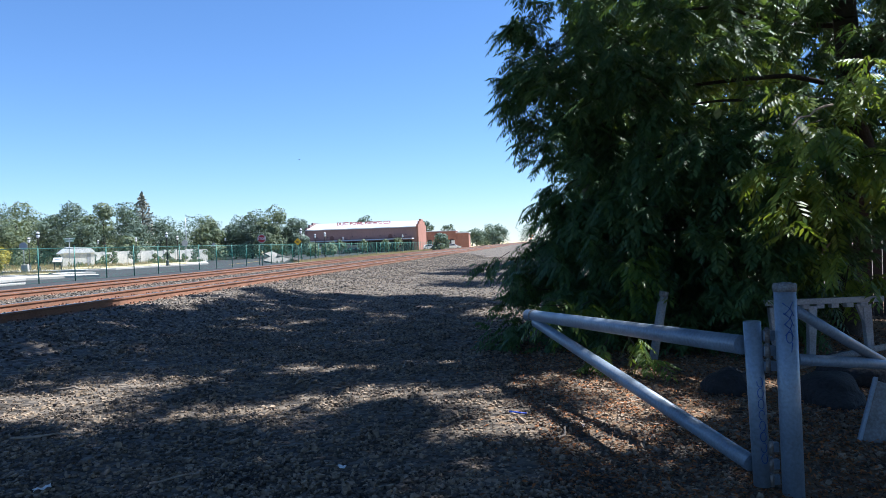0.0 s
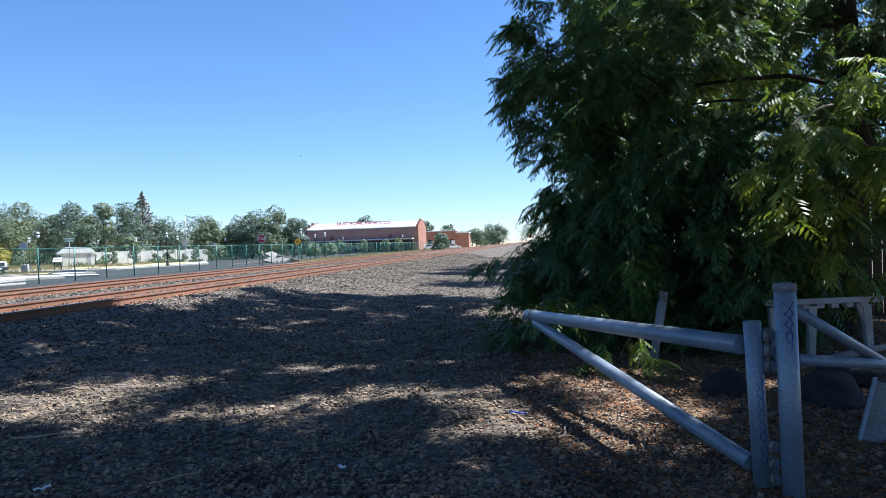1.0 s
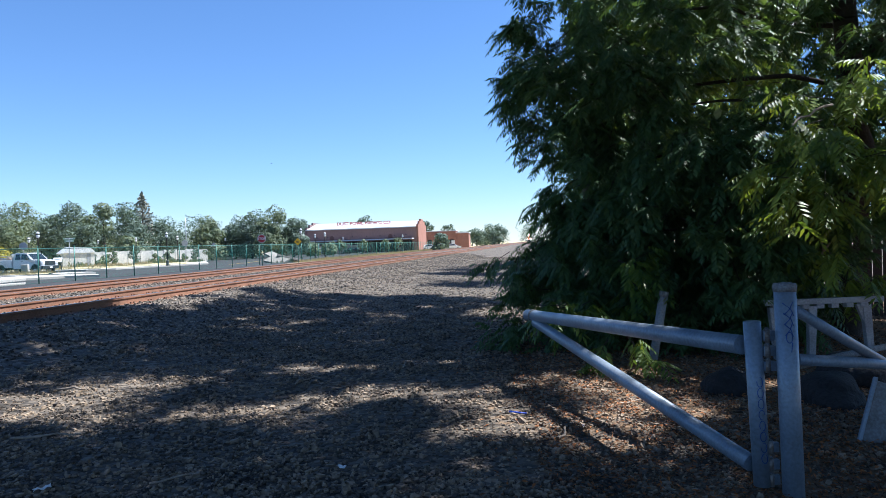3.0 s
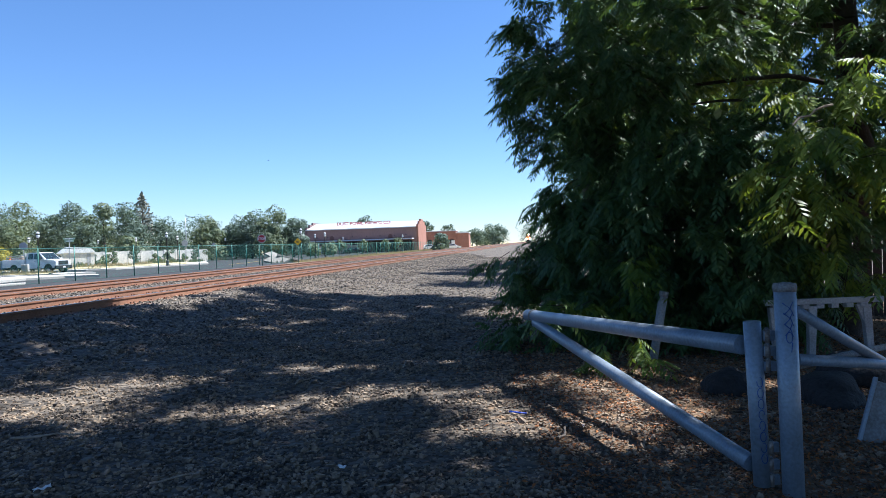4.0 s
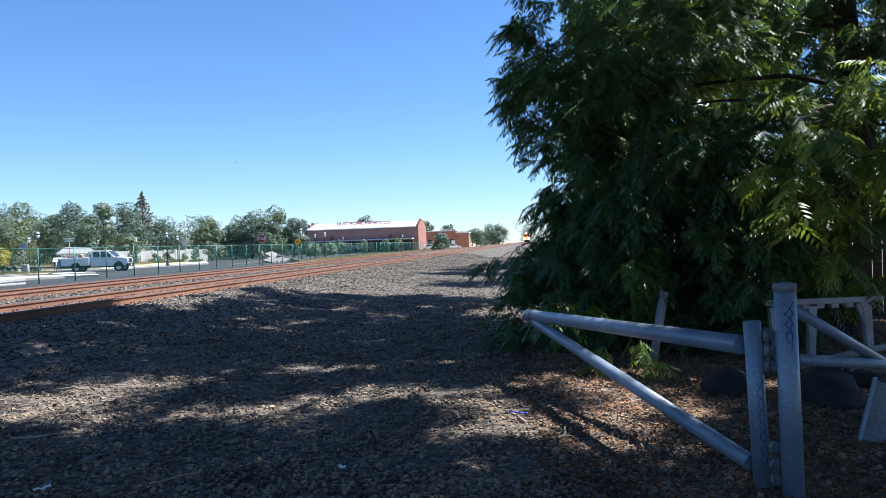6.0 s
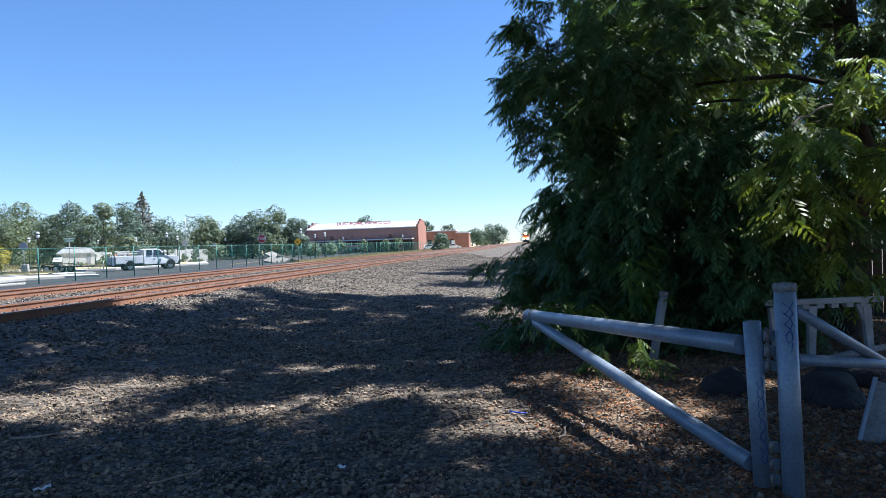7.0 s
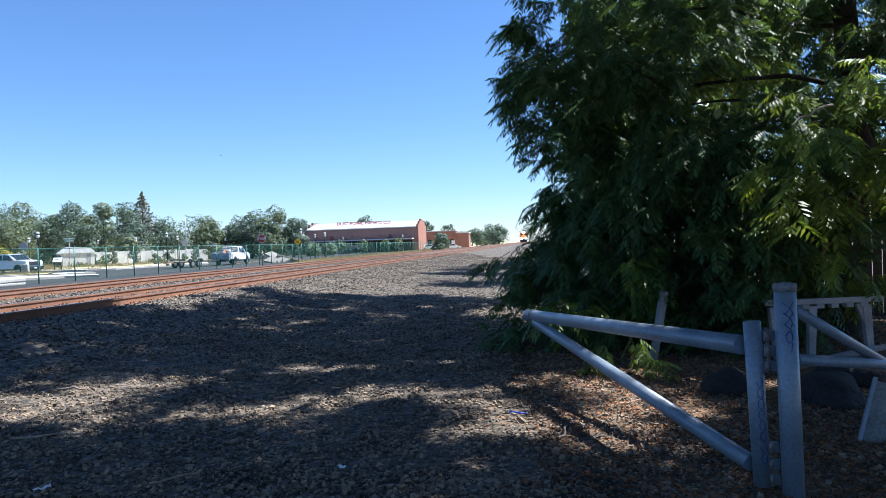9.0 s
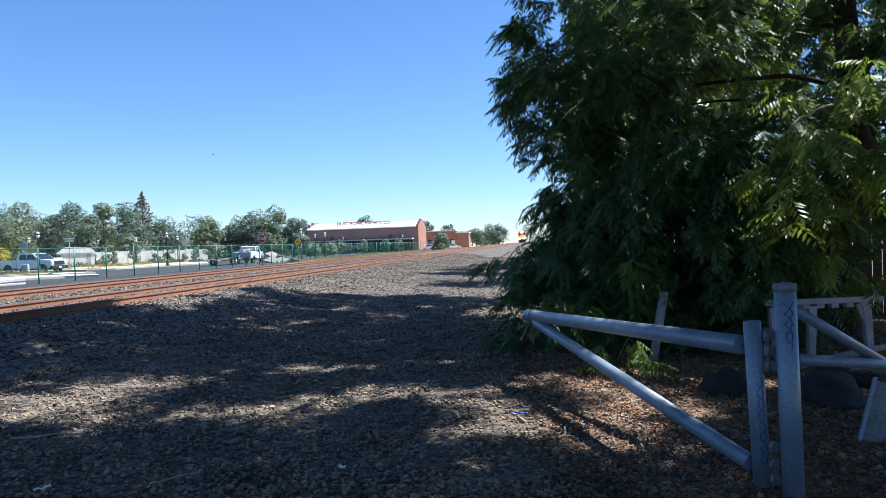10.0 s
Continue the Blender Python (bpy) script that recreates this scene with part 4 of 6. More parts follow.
# ---- brewery warehouse and its neighbour ----
def build_brewery():
    # along its front from one corner to the other
    fx, fy, nx, ny = -31.9, 162.5, -5.8, 160.5
    L = math.hypot(nx - fx, ny - fy)
    ang = math.degrees(math.atan2(ny - fy, nx - fx))
    b = empty("brewery_warehouse", fx, fy, -0.2, ang)
    tagged(b, "long red-brick warehouse with a white metal roof and canopy", "warehouse")
    eave, ridge, deep = 5.6, 7.2, 18.0
    part("front_wall", boxed(0, L, 0, 0.4, 0, eave), M_BRICK, b, "brick wall in a dark shaded tone")
    part("back_wall", boxed(0, L, deep - 0.4, deep, 0, eave), M_BRICK, b)
    steps = [(0.0, 0.0), (deep, 0.0), (deep, eave + 0.7), (deep * 0.84, eave + 0.7), (deep * 0.84, eave + 1.5), (deep * 0.67, eave + 1.5), (deep * 0.67, ridge + 0.4),
             (deep * 0.33, ridge + 0.4), (deep * 0.33, eave + 1.5), (deep * 0.16, eave + 1.5), (deep * 0.16, eave + 0.7), (0.0, eave + 0.7)]
    # the gables' shade and sunlight are put into their brick colours
    for x, mat, lab in ((-0.2, M_BRICK, "stepped brick gable"), (L - 0.2, M_BRICKLIT, "sunlit stepped brick gable")):
        bm = bmesh.new()
        lo, hi = [bm.verts.new((x, y, z)) for y, z in steps], [bm.verts.new((x + 0.45, y, z)) for y, z in steps]
        bm.faces.new(hi)
        bm.faces.new(lo[::-1])
        for i in range(len(lo)):
            j = (i + 1) % len(lo)
            bm.faces.new((lo[i], lo[j], hi[j], hi[i]))
        bmesh.ops.recalc_face_normals(bm, faces=bm.faces[:])
        part("gable", bm, mat, b, lab)
    for y0, y1, z0, z1 in ((-0.45, deep / 2, eave, ridge), (deep + 0.4, deep / 2, eave, ridge)):
        bm = bmesh.new()
        v = [bm.verts.new(p) for p in ((0.2, y0, z0), (L - 0.25, y0, z0), (L - 0.25, y1, z1), (0.2, y1, z1), (0.2, y0, z0 + 0.15), (L - 0.25, y0, z0 + 0.15), (L - 0.25, y1, z1 + 0.15), (0.2, y1, z1 + 0.15))]
        for q in ((0, 1, 2, 3), (4, 5, 6, 7), (0, 1, 5, 4), (1, 2, 6, 5), (2, 3, 7, 6), (3, 0, 4, 7)):
            bm.faces.new([v[i] for i in q])
        for k in range(60):
            x = 0.3 + (L - 0.6) * k / 59
            w = [bm.verts.new(p) for p in ((x, y0, z0 + 0.155), (x + 0.06, y0, z0 + 0.155), (x + 0.06, y1, z1 + 0.155), (x, y1, z1 + 0.155), (x + 0.03, y0, z0 + 0.2), (x + 0.03, y1, z1 + 0.2))]
            bm.faces.new((w[0], w[4], w[5], w[3]))
            bm.faces.new((w[4], w[1], w[2], w[5]))
        bmesh.ops.recalc_face_normals(bm, faces=bm.faces[:])
        part("roof", bm, M_METALROOF, b, "white ribbed metal roof")
    part("gutter", boxed(0.1, L - 0.2, -0.55, -0.42, eave - 0.02, eave + 0.2), M_METALROOF, b)
    # canopy with shaded dock below
    part("canopy", boxed(-0.8, L - 0.8, -3.2, -0.05, 2.85, 3.1), M_METALROOF, b, "white edged loading canopy")
    for k in range(9):
        part("canopy_post", boxed(0.3 + k * (L - 2) / 8, 0.5 + k * (L - 2) / 8, -3.1, -2.9, 0, 2.85), M_DARK, b)
    for k in range(7):
        x = 2.2 + k * (L - 6) / 6
        d = part("dock_door", boxed(x, x + 2.6, -0.06, 0.05, 0.1, 2.6), M_DARK, b, "dark dock door")
    for x in (0.235 * L, 0.76 * L):
        bm = bmesh.new()
        prof = [(-0.5, 0)] + [(0.5 * math.cos(t), 0.55 + 0.5 * math.sin(t)) for t in [math.pi * (1 - i / 8) for i in range(9)]] + [(0.5, 0)]
        side_prism(bm, [(x + p, 3.15 + q) for p, q in prof], -0.05, 0.05)
        part("window", bm, M_DARKBRICK, b, "bricked-up arched window")
    # red letters that stand on the roof
    t = text_mesh("roof_lettering", "DUST BOWL BREW'G CO", 1.35, M_REDPAINT, 0.06, 0.06)
    t.parent = b
    me = t.data
    xs = [v.co.x for v in me.vertices]
    k = (0.747 - 0.253) * L / (max(xs) - min(xs))
    for v in me.vertices:
        v.co.x *= k
        v.co.y *= 0.72
    t.matrix_basis = pose(0.49 * L, 4.6, eave + 1.42, 90)
    tagged(t, "large red letters standing on the roof")
    for x in (0.28, 0.36, 0.44, 0.52, 0.6, 0.68, 0.74):
        part("letter_strut", tubed((x * L, 4.7, eave + 0.7), (x * L, 4.7, eave + 1.75), 0.05, n=6), M_GREYSTEEL, b)
    part("letter_rail", boxed(0.25 * L, 0.75 * L, 4.62, 4.7, eave + 0.86, eave + 0.93), M_WHITEPAINT, b)
    for x in (0.1, 0.2, 0.31, 0.42, 0.55, 0.67, 0.8, 0.9):
        part("wall_lamp", boxed(x * L - 0.12, x * L + 0.12, -0.25, 0.0, 3.75, 3.95), M_DARK, b)
    # neighbour: low flat brick shop
    s = empty("brick_shop", -1.6, 190, -0.2, -5)
    tagged(s, "low red-brick shop building with a flat parapet", "shop building")
    part("wall", boxed(-3.4, 5.2, 0, 12, 0, 4.9), M_BRICKLIT, s)
    part("parapet", boxed(-3.5, 5.3, -0.08, 12.1, 4.85, 5.05), M_METALROOF, s, "pale parapet cap")
    for k in range(4):
        part("window", boxed(-2.4 + k * 2.0, -1.4 + k * 2.0, -0.05, 0.05, 0.9, 2.6), M_DARK, s)
    part("door", boxed(4.0, 4.9, -0.06, 0.05, 0.0, 2.3), M_WHITEPAINT, s, "white door")
    w = part("annex", boxed(5.2, 8.7, 0.4, 10, 0, 4.2), M_BRICKLIT, s, "lower pinkish annex")
    part("annex_roof", boxed(5.25, 8.9, 0.2, 10.2, 4.2, 4.45), M_METALROOF, w)


M_DARKBRICK = material("dark_infill_brick", (0.12, 0.06, 0.05), 0.9, 0, (0.08, 0.045, 0.04), 1, 8, 0.2)
build_brewery()


def build_backdrop_buildings():
    w = empty("boundary_wall", 0, 0, 0)
    tagged(w, "long whitewashed block wall behind the dry grass", "boundary wall")
    a, b = Vector((-47.5, 90)), Vector((-35.5, 105))
    d = (b - a)
    L = d.length
    w.matrix_basis = pose(a.x, a.y, 0.0, 0, 0, math.degrees(math.atan2(d.y, d.x)))
    n = 11
    for k in range(n):
        part("panel", boxed(k * L / n + 0.12, (k + 1) * L / n - 0.12, -0.1, 0.1, 0, 1.72 + 0.08 * (k % 2)), M_WALLWHITE, w)
        part("pier", boxed(k * L / n - 0.16, k * L / n + 0.12, -0.16, 0.16, 0, 1.85), M_WALLWHITE, w)
    s = empty("white_shed", -45.9, 87, 0.0, 42)
    tagged(s, "low white shed with a shallow pale roof", "shed")
    part("wall", boxed(-1.8, 1.8, -1.2, 1.2, 0, 1.75), M_WALLWHITE, s)
    part("roof", side_prism(bmesh.new(), [(-1.95, 1.75), (1.95, 1.75), (1.3, 2.4), (-1.0, 2.5)], -1.35, 1.35), M_METALROOF, s)
    part("door", boxed(0.9, 1.35, -1.23, -1.18, 0, 1.6), M_GREYWOOD, s)
    h = empty("stone_pillar_wall", -33, 148, 0.0, 10)
    tagged(h, "tan stone garden wall with short piers", "garden wall")
    for k in range(6):
        part("pier", boxed(k * 3.2 - 0.35, k * 3.2 + 0.35, -0.35, 0.35, 0, 2.2), M_TANSTONE, h)
    part("panel", boxed(0, 16, -0.12, 0.12, 0, 1.7), M_TANSTONE, h)


build_backdrop_buildings()


# ---- far trees ----
def far_tree(x, y, h, r, mat, seed, name="tree", label="", base=0.25, z=-0.2, leaf=0.42, count=1500, lumps=9):
    rng = np.random.default_rng(seed)
    t = empty(name, x, y, z)
    tagged(t, label or "leafy green shade tree behind the street", "tree", "trees beyond the tracks")
    bm = limb(bmesh.new(), (0, 0, 0), (0, 0, h * 0.62), 0.03 * h, 0.012 * h, rng, 5, 0, 8)
    part("trunk", bm, M_BARK, t)
    cs = []
    for k in range(lumps):
        a, f = rng.uniform(0, 6.28), rng.random() ** 0.6
        zz = base * h + (1 - base) * h * (0.12 + 0.72 * (k + rng.random()) / lumps)
        wide = math.sin(math.pi * min(1, max(0.12, (zz / h - base) / (1 - base)) * 0.85 + 0.12))
        cs.append((math.cos(a) * r * f * 0.7 * wide, math.sin(a) * r * f * 0.7 * wide, zz, r * rng.uniform(0.26, 0.5)))
    for c in cs[:5]:
        part("limb", limb(bmesh.new(), (0, 0, h * 0.3), c[:3], 0.012 * h, 0.004 * h, rng, 4, 0.05, 6), M_BARK, t)
    pts, ways = [], []
    for cx, cy, cz, cr in cs:
        p, d = in_ball(rng, count // lumps, 0.72)
        k = 1 + 0.25 * np.sin(d[:, 0] * 5 + cx) * np.cos(d[:, 2] * 6 + cz)
        pts.append(np.array([cx, cy, cz]) + p * cr * np.array([1, 1, 0.8]) * k[:, None])
        ways.append(d)
    verts, faces = clump_leaves(np.concatenate(pts), rng, leaf, np.concatenate(ways))
    raw("crown", verts, faces, mat, t)
    return t


def clump_leaves(pts, rng, size, out=None):
    """Small bent leaf sprays, each of two crossing pointed blades."""
    n = len(pts)
    vv, ff = [], []
    for k in range(2):
        d = rng.normal(0, 1, (n, 3))
        d[:, 2] = d[:, 2] * 0.6 - 0.15
        if out is not None:
            d -= out * ((d * out).sum(1) * 0.75)[:, None]
        d /= np.linalg.norm(d, axis=1)[:, None]
        w = np.cross(d, rng.normal(0, 1, (n, 3)) * (1.0 if out is None else 0.4) + (0 if out is None else out))
        w /= np.linalg.norm(w, axis=1)[:, None]
        L = size * rng.uniform(0.5, 1.3, n)[:, None]
        a, b = pts - d * L * 0.5, pts + d * L * 0.5
        i = k * 4 * n + 4 * np.arange(n)
        vv.append(np.stack([a, pts + w * L * 0.3, b, pts - w * L * 0.3], 1).reshape(-1, 3))
        ff += [np.stack([i, i + 1, i + 2], 1), np.stack([i, i + 2, i + 3], 1)]
    return np.concatenate(vv).tolist(), np.concatenate(ff).tolist()


def conifer(x, y, h, r, seed):
    rng = np.random.default_rng(seed)
    t = empty("conifer", x, y, -0.2)
    tagged(t, "tall narrow brownish-green conifer above the other trees", "conifer", "trees beyond the tracks")
    part("trunk", tubed((0, 0, 0), (0, 0, h), 0.25, 0.04, n=8), M_BARK, t)
    pts = []
    for k in range(26):
        f = k / 25
        z = h * (0.2 + 0.79 * f)
        rr = r * (1 - f) ** 0.85 * rng.uniform(0.75, 1.15) + 0.15
        m = int(22 + 60 * (1 - f))
        a, q = rng.uniform(0, 6.28, m), rng.random(m) ** 0.6
        pts.append(np.stack([np.cos(a) * rr * q, np.sin(a) * rr * q, z - 0.35 * rr * q + rng.normal(0, 0.15, m)], 1))
    v, f = clump_leaves(np.concatenate(pts), rng, 0.55)
    raw("crown", v, f, M_CONIFER, t)


def build_far_trees():
    A, B = M_FAR_A, M_FAR_B
    rows = (  # x, y, height, half width, material
        (-79, 122, 12.2, 6, A), (-71, 116, 11.6, 5.0, B), (-72, 125, 9.4, 4.6, A), (-66, 118, 9.6, 4.2, A), (-60, 114, 11.2, 4.2, A), (-54.5, 112, 11.2, 3.8, B),
        (-49, 108, 10.2, 3.2, A), (-62, 100, 6.8, 4, B), (-55, 106, 7.0, 3.8, A), (-47, 106, 6.4, 3.2, A), (-52, 132, 8.5, 5.0, A), (-46, 134, 8.6, 5.0, A),
        (-41.5, 124, 8.0, 3.8, B), (-37.0, 124, 6.6, 3.4, A), (-39, 118, 5.6, 2.8, B), (-33.5, 122, 8.8, 3.8, A), (-29.6, 120, 9.2, 3.9, B), (-26.4, 123, 7.2, 3.2, A),
        (-36, 174, 9.6, 3.8, A), (-24.5, 128, 2.8, 2.0, B), (-32, 134, 5.5, 4.0, B), (-40, 140, 6.4, 5, A), (-44, 98, 4.2, 2.0, B), (-66, 92, 4.5, 3.0, A),
        (-104, 120, 11, 8, A), (-120, 130, 12, 8, B), (-95, 104, 8.5, 6, B), (-76, 108, 7.5, 5, A), (-70, 134, 9, 6, B), (-60, 140, 9, 6, A),
        (-21.5, 132, 2.4, 1.8, B), (-36, 150, 7, 5, A), (-86, 96, 7.0, 4.5, A),
        (-84, 126, 5.5, 5, A), (-76, 127, 5.2, 5, A), (-69, 128, 5.5, 5, A), (-62, 128, 5.4, 5, A), (-55, 126, 5.2, 4.6, A), (-49, 127, 5.2, 4.6, A), (-43, 128, 5, 4.4, A), (-37, 130, 5, 4.4, A), (-31, 130, 4.6, 4, A))
    for k, (x, y, h, r, m) in enumerate(rows):
        far_tree(x, y, h, r, m, 100 + k, base=0.05, count=4600, lumps=16, leaf=0.31)
    far_tree(-48.0, 75, 3.4, 1.6, M_FAR_Y, 300, label="bright yellow-green shrub by the junction", base=0.05, leaf=0.3)
    far_tree(-51, 78, 3.8, 2.2, M_FAR_Y, 302, label="bright yellow-green shrub by the junction", base=0.05, leaf=0.3)
    far_tree(-48.5, 110, 4.2, 2.2, M_FAR_OCHRE, 301, label="ochre flowering shrub before the wall", base=0.1)
    for k, (x, y, h, r) in enumerate(((-45.5, 91, 1.5, 1.0), (-43.8, 92, 1.9, 0.9), (-41.5, 94, 2.4, 1.1), (-40.2, 97, 1.4, 0.9), (-38.6, 98, 2.0, 1.0), (-37.2, 99.5, 1.3, 0.8), (-36.2, 101.5, 2.2, 1.0), (-43, 88, 1.2, 0.9), (-47.5, 86, 1.6, 1.0), (-34.6, 104, 2.4, 1.3))):
        far_tree(x, y, h, r, (A, B)[k % 2], 330 + k, label="low grey-green shrub before the white wall", base=0.02, z=0.03, count=420, lumps=6, leaf=0.25)
    conifer(-55.9, 130, 13.0, 4.4, 7)
    # in front of the brewery and farther along the line
    for k, (x, y, h, r) in enumerate(((-22.6, 140, 2.8, 1.2), (-20.5, 141, 3.0, 1.3), (-16, 139, 2.9, 1.4), (-11.5, 140, 3.0, 1.2), (-9.2, 141, 3.4, 1.3), (-27, 139, 2.0, 1.3))):
        far_tree(x, y, h, r, M_FAR_B, 400 + k, label="small planted tree before the brewery", base=0.25, count=500, leaf=0.35)
    far_tree(-0.7, 140, 3.9, 2.3, A, 420, label="dark green shrub beside the tracks", base=0.02, leaf=0.4)
    for k, (x, y, h, r) in enumerate(((20, 250, 8, 4), (19.5, 275, 9, 5), (13, 265, 7, 4), (14, 330, 8, 5), (56, 290, 10, 7), (66, 300, 10, 7), (8, 350, 7, 4), (18, 300, 6, 4), (12, 420, 9, 7), (24, 430, 9, 7), (36, 440, 10, 8), (3, 430, 8, 6), (50, 400, 10, 8), (28, 380, 8, 5))):
        far_tree(x, y, h, r, A, 440 + k, label="distant dark green tree along the line", base=0.02, leaf=0.6, count=1300, lumps=12)
    for k, (x, y, h) in enumerate(((-4.5, 230, 10.2), (2, 240, 8.8), (-21, 190, 10.6))):
        far_tree(x, y, h, 3.0, A, 470 + k, label="distant tree top above the roofs", leaf=0.6, count=700)


M_FAR_OCHRE = material("ochre_foliage", (0.30, 0.22, 0.06), 0.7, 0, (0.16, 0.14, 0.05), 0.3, 3, 0, isle=0.8)
build_far_trees()
build_shade_trees()


# ---- vehicles ----
def wheel(parent, x, y, r, w, name="wheel"):
    hub = empty(name, x, y, r)
    hub.parent = parent
    bm = bmesh.new()
    prof = ((r * 0.62, -w / 2), (r * 0.94, -w / 2), (r, -w * 0.36), (r, w * 0.36), (r * 0.94, w / 2), (r * 0.62, w / 2))
    n = 24
    rings = [[bm.verts.new((q * math.cos(2 * math.pi * i / n), h, q * math.sin(2 * math.pi * i / n))) for i in range(n)] for q, h in prof]
    for a, b in zip(rings, rings[1:] + rings[:1]):
        for i in range(n):
            j = (i + 1) % n
            bm.faces.new((a[i], a[j], b[j], b[i]))
    bmesh.ops.recalc_face_normals(bm, faces=bm.faces[:])
    part("tyre", bm, M_RUBBER, hub)
    bm = bmesh.new()
    tube(bm, (0, -w * 0.32, 0), (0, w * 0.32, 0), r * 0.62, n=20)
    for i in range(8):
        a = math.pi * i / 4
        c = Vector((math.cos(a), 0, math.sin(a)))
        tube(bm, c * r * 0.42 + Vector((0, -w * 0.40, 0)), c * r * 0.42 + Vector((0, w * 0.40, 0)), r * 0.07, n=6)
    tube(bm, (0, -w * 0.45, 0), (0, w * 0.45, 0), r * 0.16, n=10)
    part("rim", bm, M_CHROME, hub)
    return hub


def cab_shell(outline, belt, half, tuck):
    """A cab from its side outline; the part above the belt leans in by tuck."""
    bm = side_prism(bmesh.new(), outline, -half, half)
    for v in bm.verts:
        if v.co.z > belt:
            v.co.y *= 1 - tuck * (v.co.z - belt) / half
    bmesh.ops.bevel(bm, geom=[e for e in bm.edges if abs(e.verts[0].co.y - e.verts[1].co.y) < 0.3 and abs(abs(e.verts[0].co.y) - half) < 0.4], offset=0.05, segments=2, affect="EDGES")
    return bm


def side_pane(outline, belt, half, tuck, side):
    bm = bmesh.new()
    vs = []
    for off in (0.006, -0.02):
        vs.append([bm.verts.new((x, side * (half * (1 - tuck * max(0, z - belt) / half) + off), z)) for x, z in outline])
    bm.faces.new(vs[0])
    bm.faces.new(vs[1][::-1])
    for i in range(len(outline)):
        j = (i + 1) % len(outline)
        bm.faces.new((vs[0][j], vs[0][i], vs[1][i], vs[1][j]))
    bmesh.ops.recalc_face_normals(bm, faces=bm.faces[:])
    return bm


def wheel_arch(parent, x, r, half):
    for sgn in (-1, 1):
        bm = bmesh.new()
        a = [bm.verts.new((x + r * math.cos(t), sgn * (half + 0.012), 0.42 + r * math.sin(t))) for t in [math.pi * i / 12 for i in range(13)]]
        b = [bm.verts.new((v.co.x, sgn * (half - 0.3), v.co.z)) for v in a]
        bm.faces.new(a)
        bm.faces.new(b[::-1])
        for i in range(13):
            j = (i + 1) % 13
            bm.faces.new((a[j], a[i], b[i], b[j]))
        bmesh.ops.recalc_face_normals(bm, faces=bm.faces[:])
        part("wheel_arch", bm, M_DARK, parent)


def build_front(t, paint, x1, half, z0):
    """Grille, lamps and bumper of a pickup whose nose ends at x1."""
    part("grille", boxed(x1 - 0.03, x1 + 0.035, -half * 0.62, half * 0.62, z0 + 0.18, z0 + 0.55, bevel=0.02), M_DARK, t, "black grille")
    part("bumper", boxed(x1 - 0.15, x1 + 0.12, -half, half, z0 - 0.2, z0 + 0.1, bevel=0.04), M_DARK, t, "dark front bumper")
    part("number_plate", boxed(x1 + 0.122, x1 + 0.13, -0.16, 0.16, z0 - 0.12, z0 + 0.02), M_WHITEPAINT, t)
    for s in (-1, 1):
        part("headlight", boxed(x1 - 0.12, x1 + 0.02, s * half * 0.8 - 0.16, s * half * 0.8 + 0.16, z0 + 0.25, z0 + 0.5, bevel=0.03), M_GLOBE, t, "clear headlight")


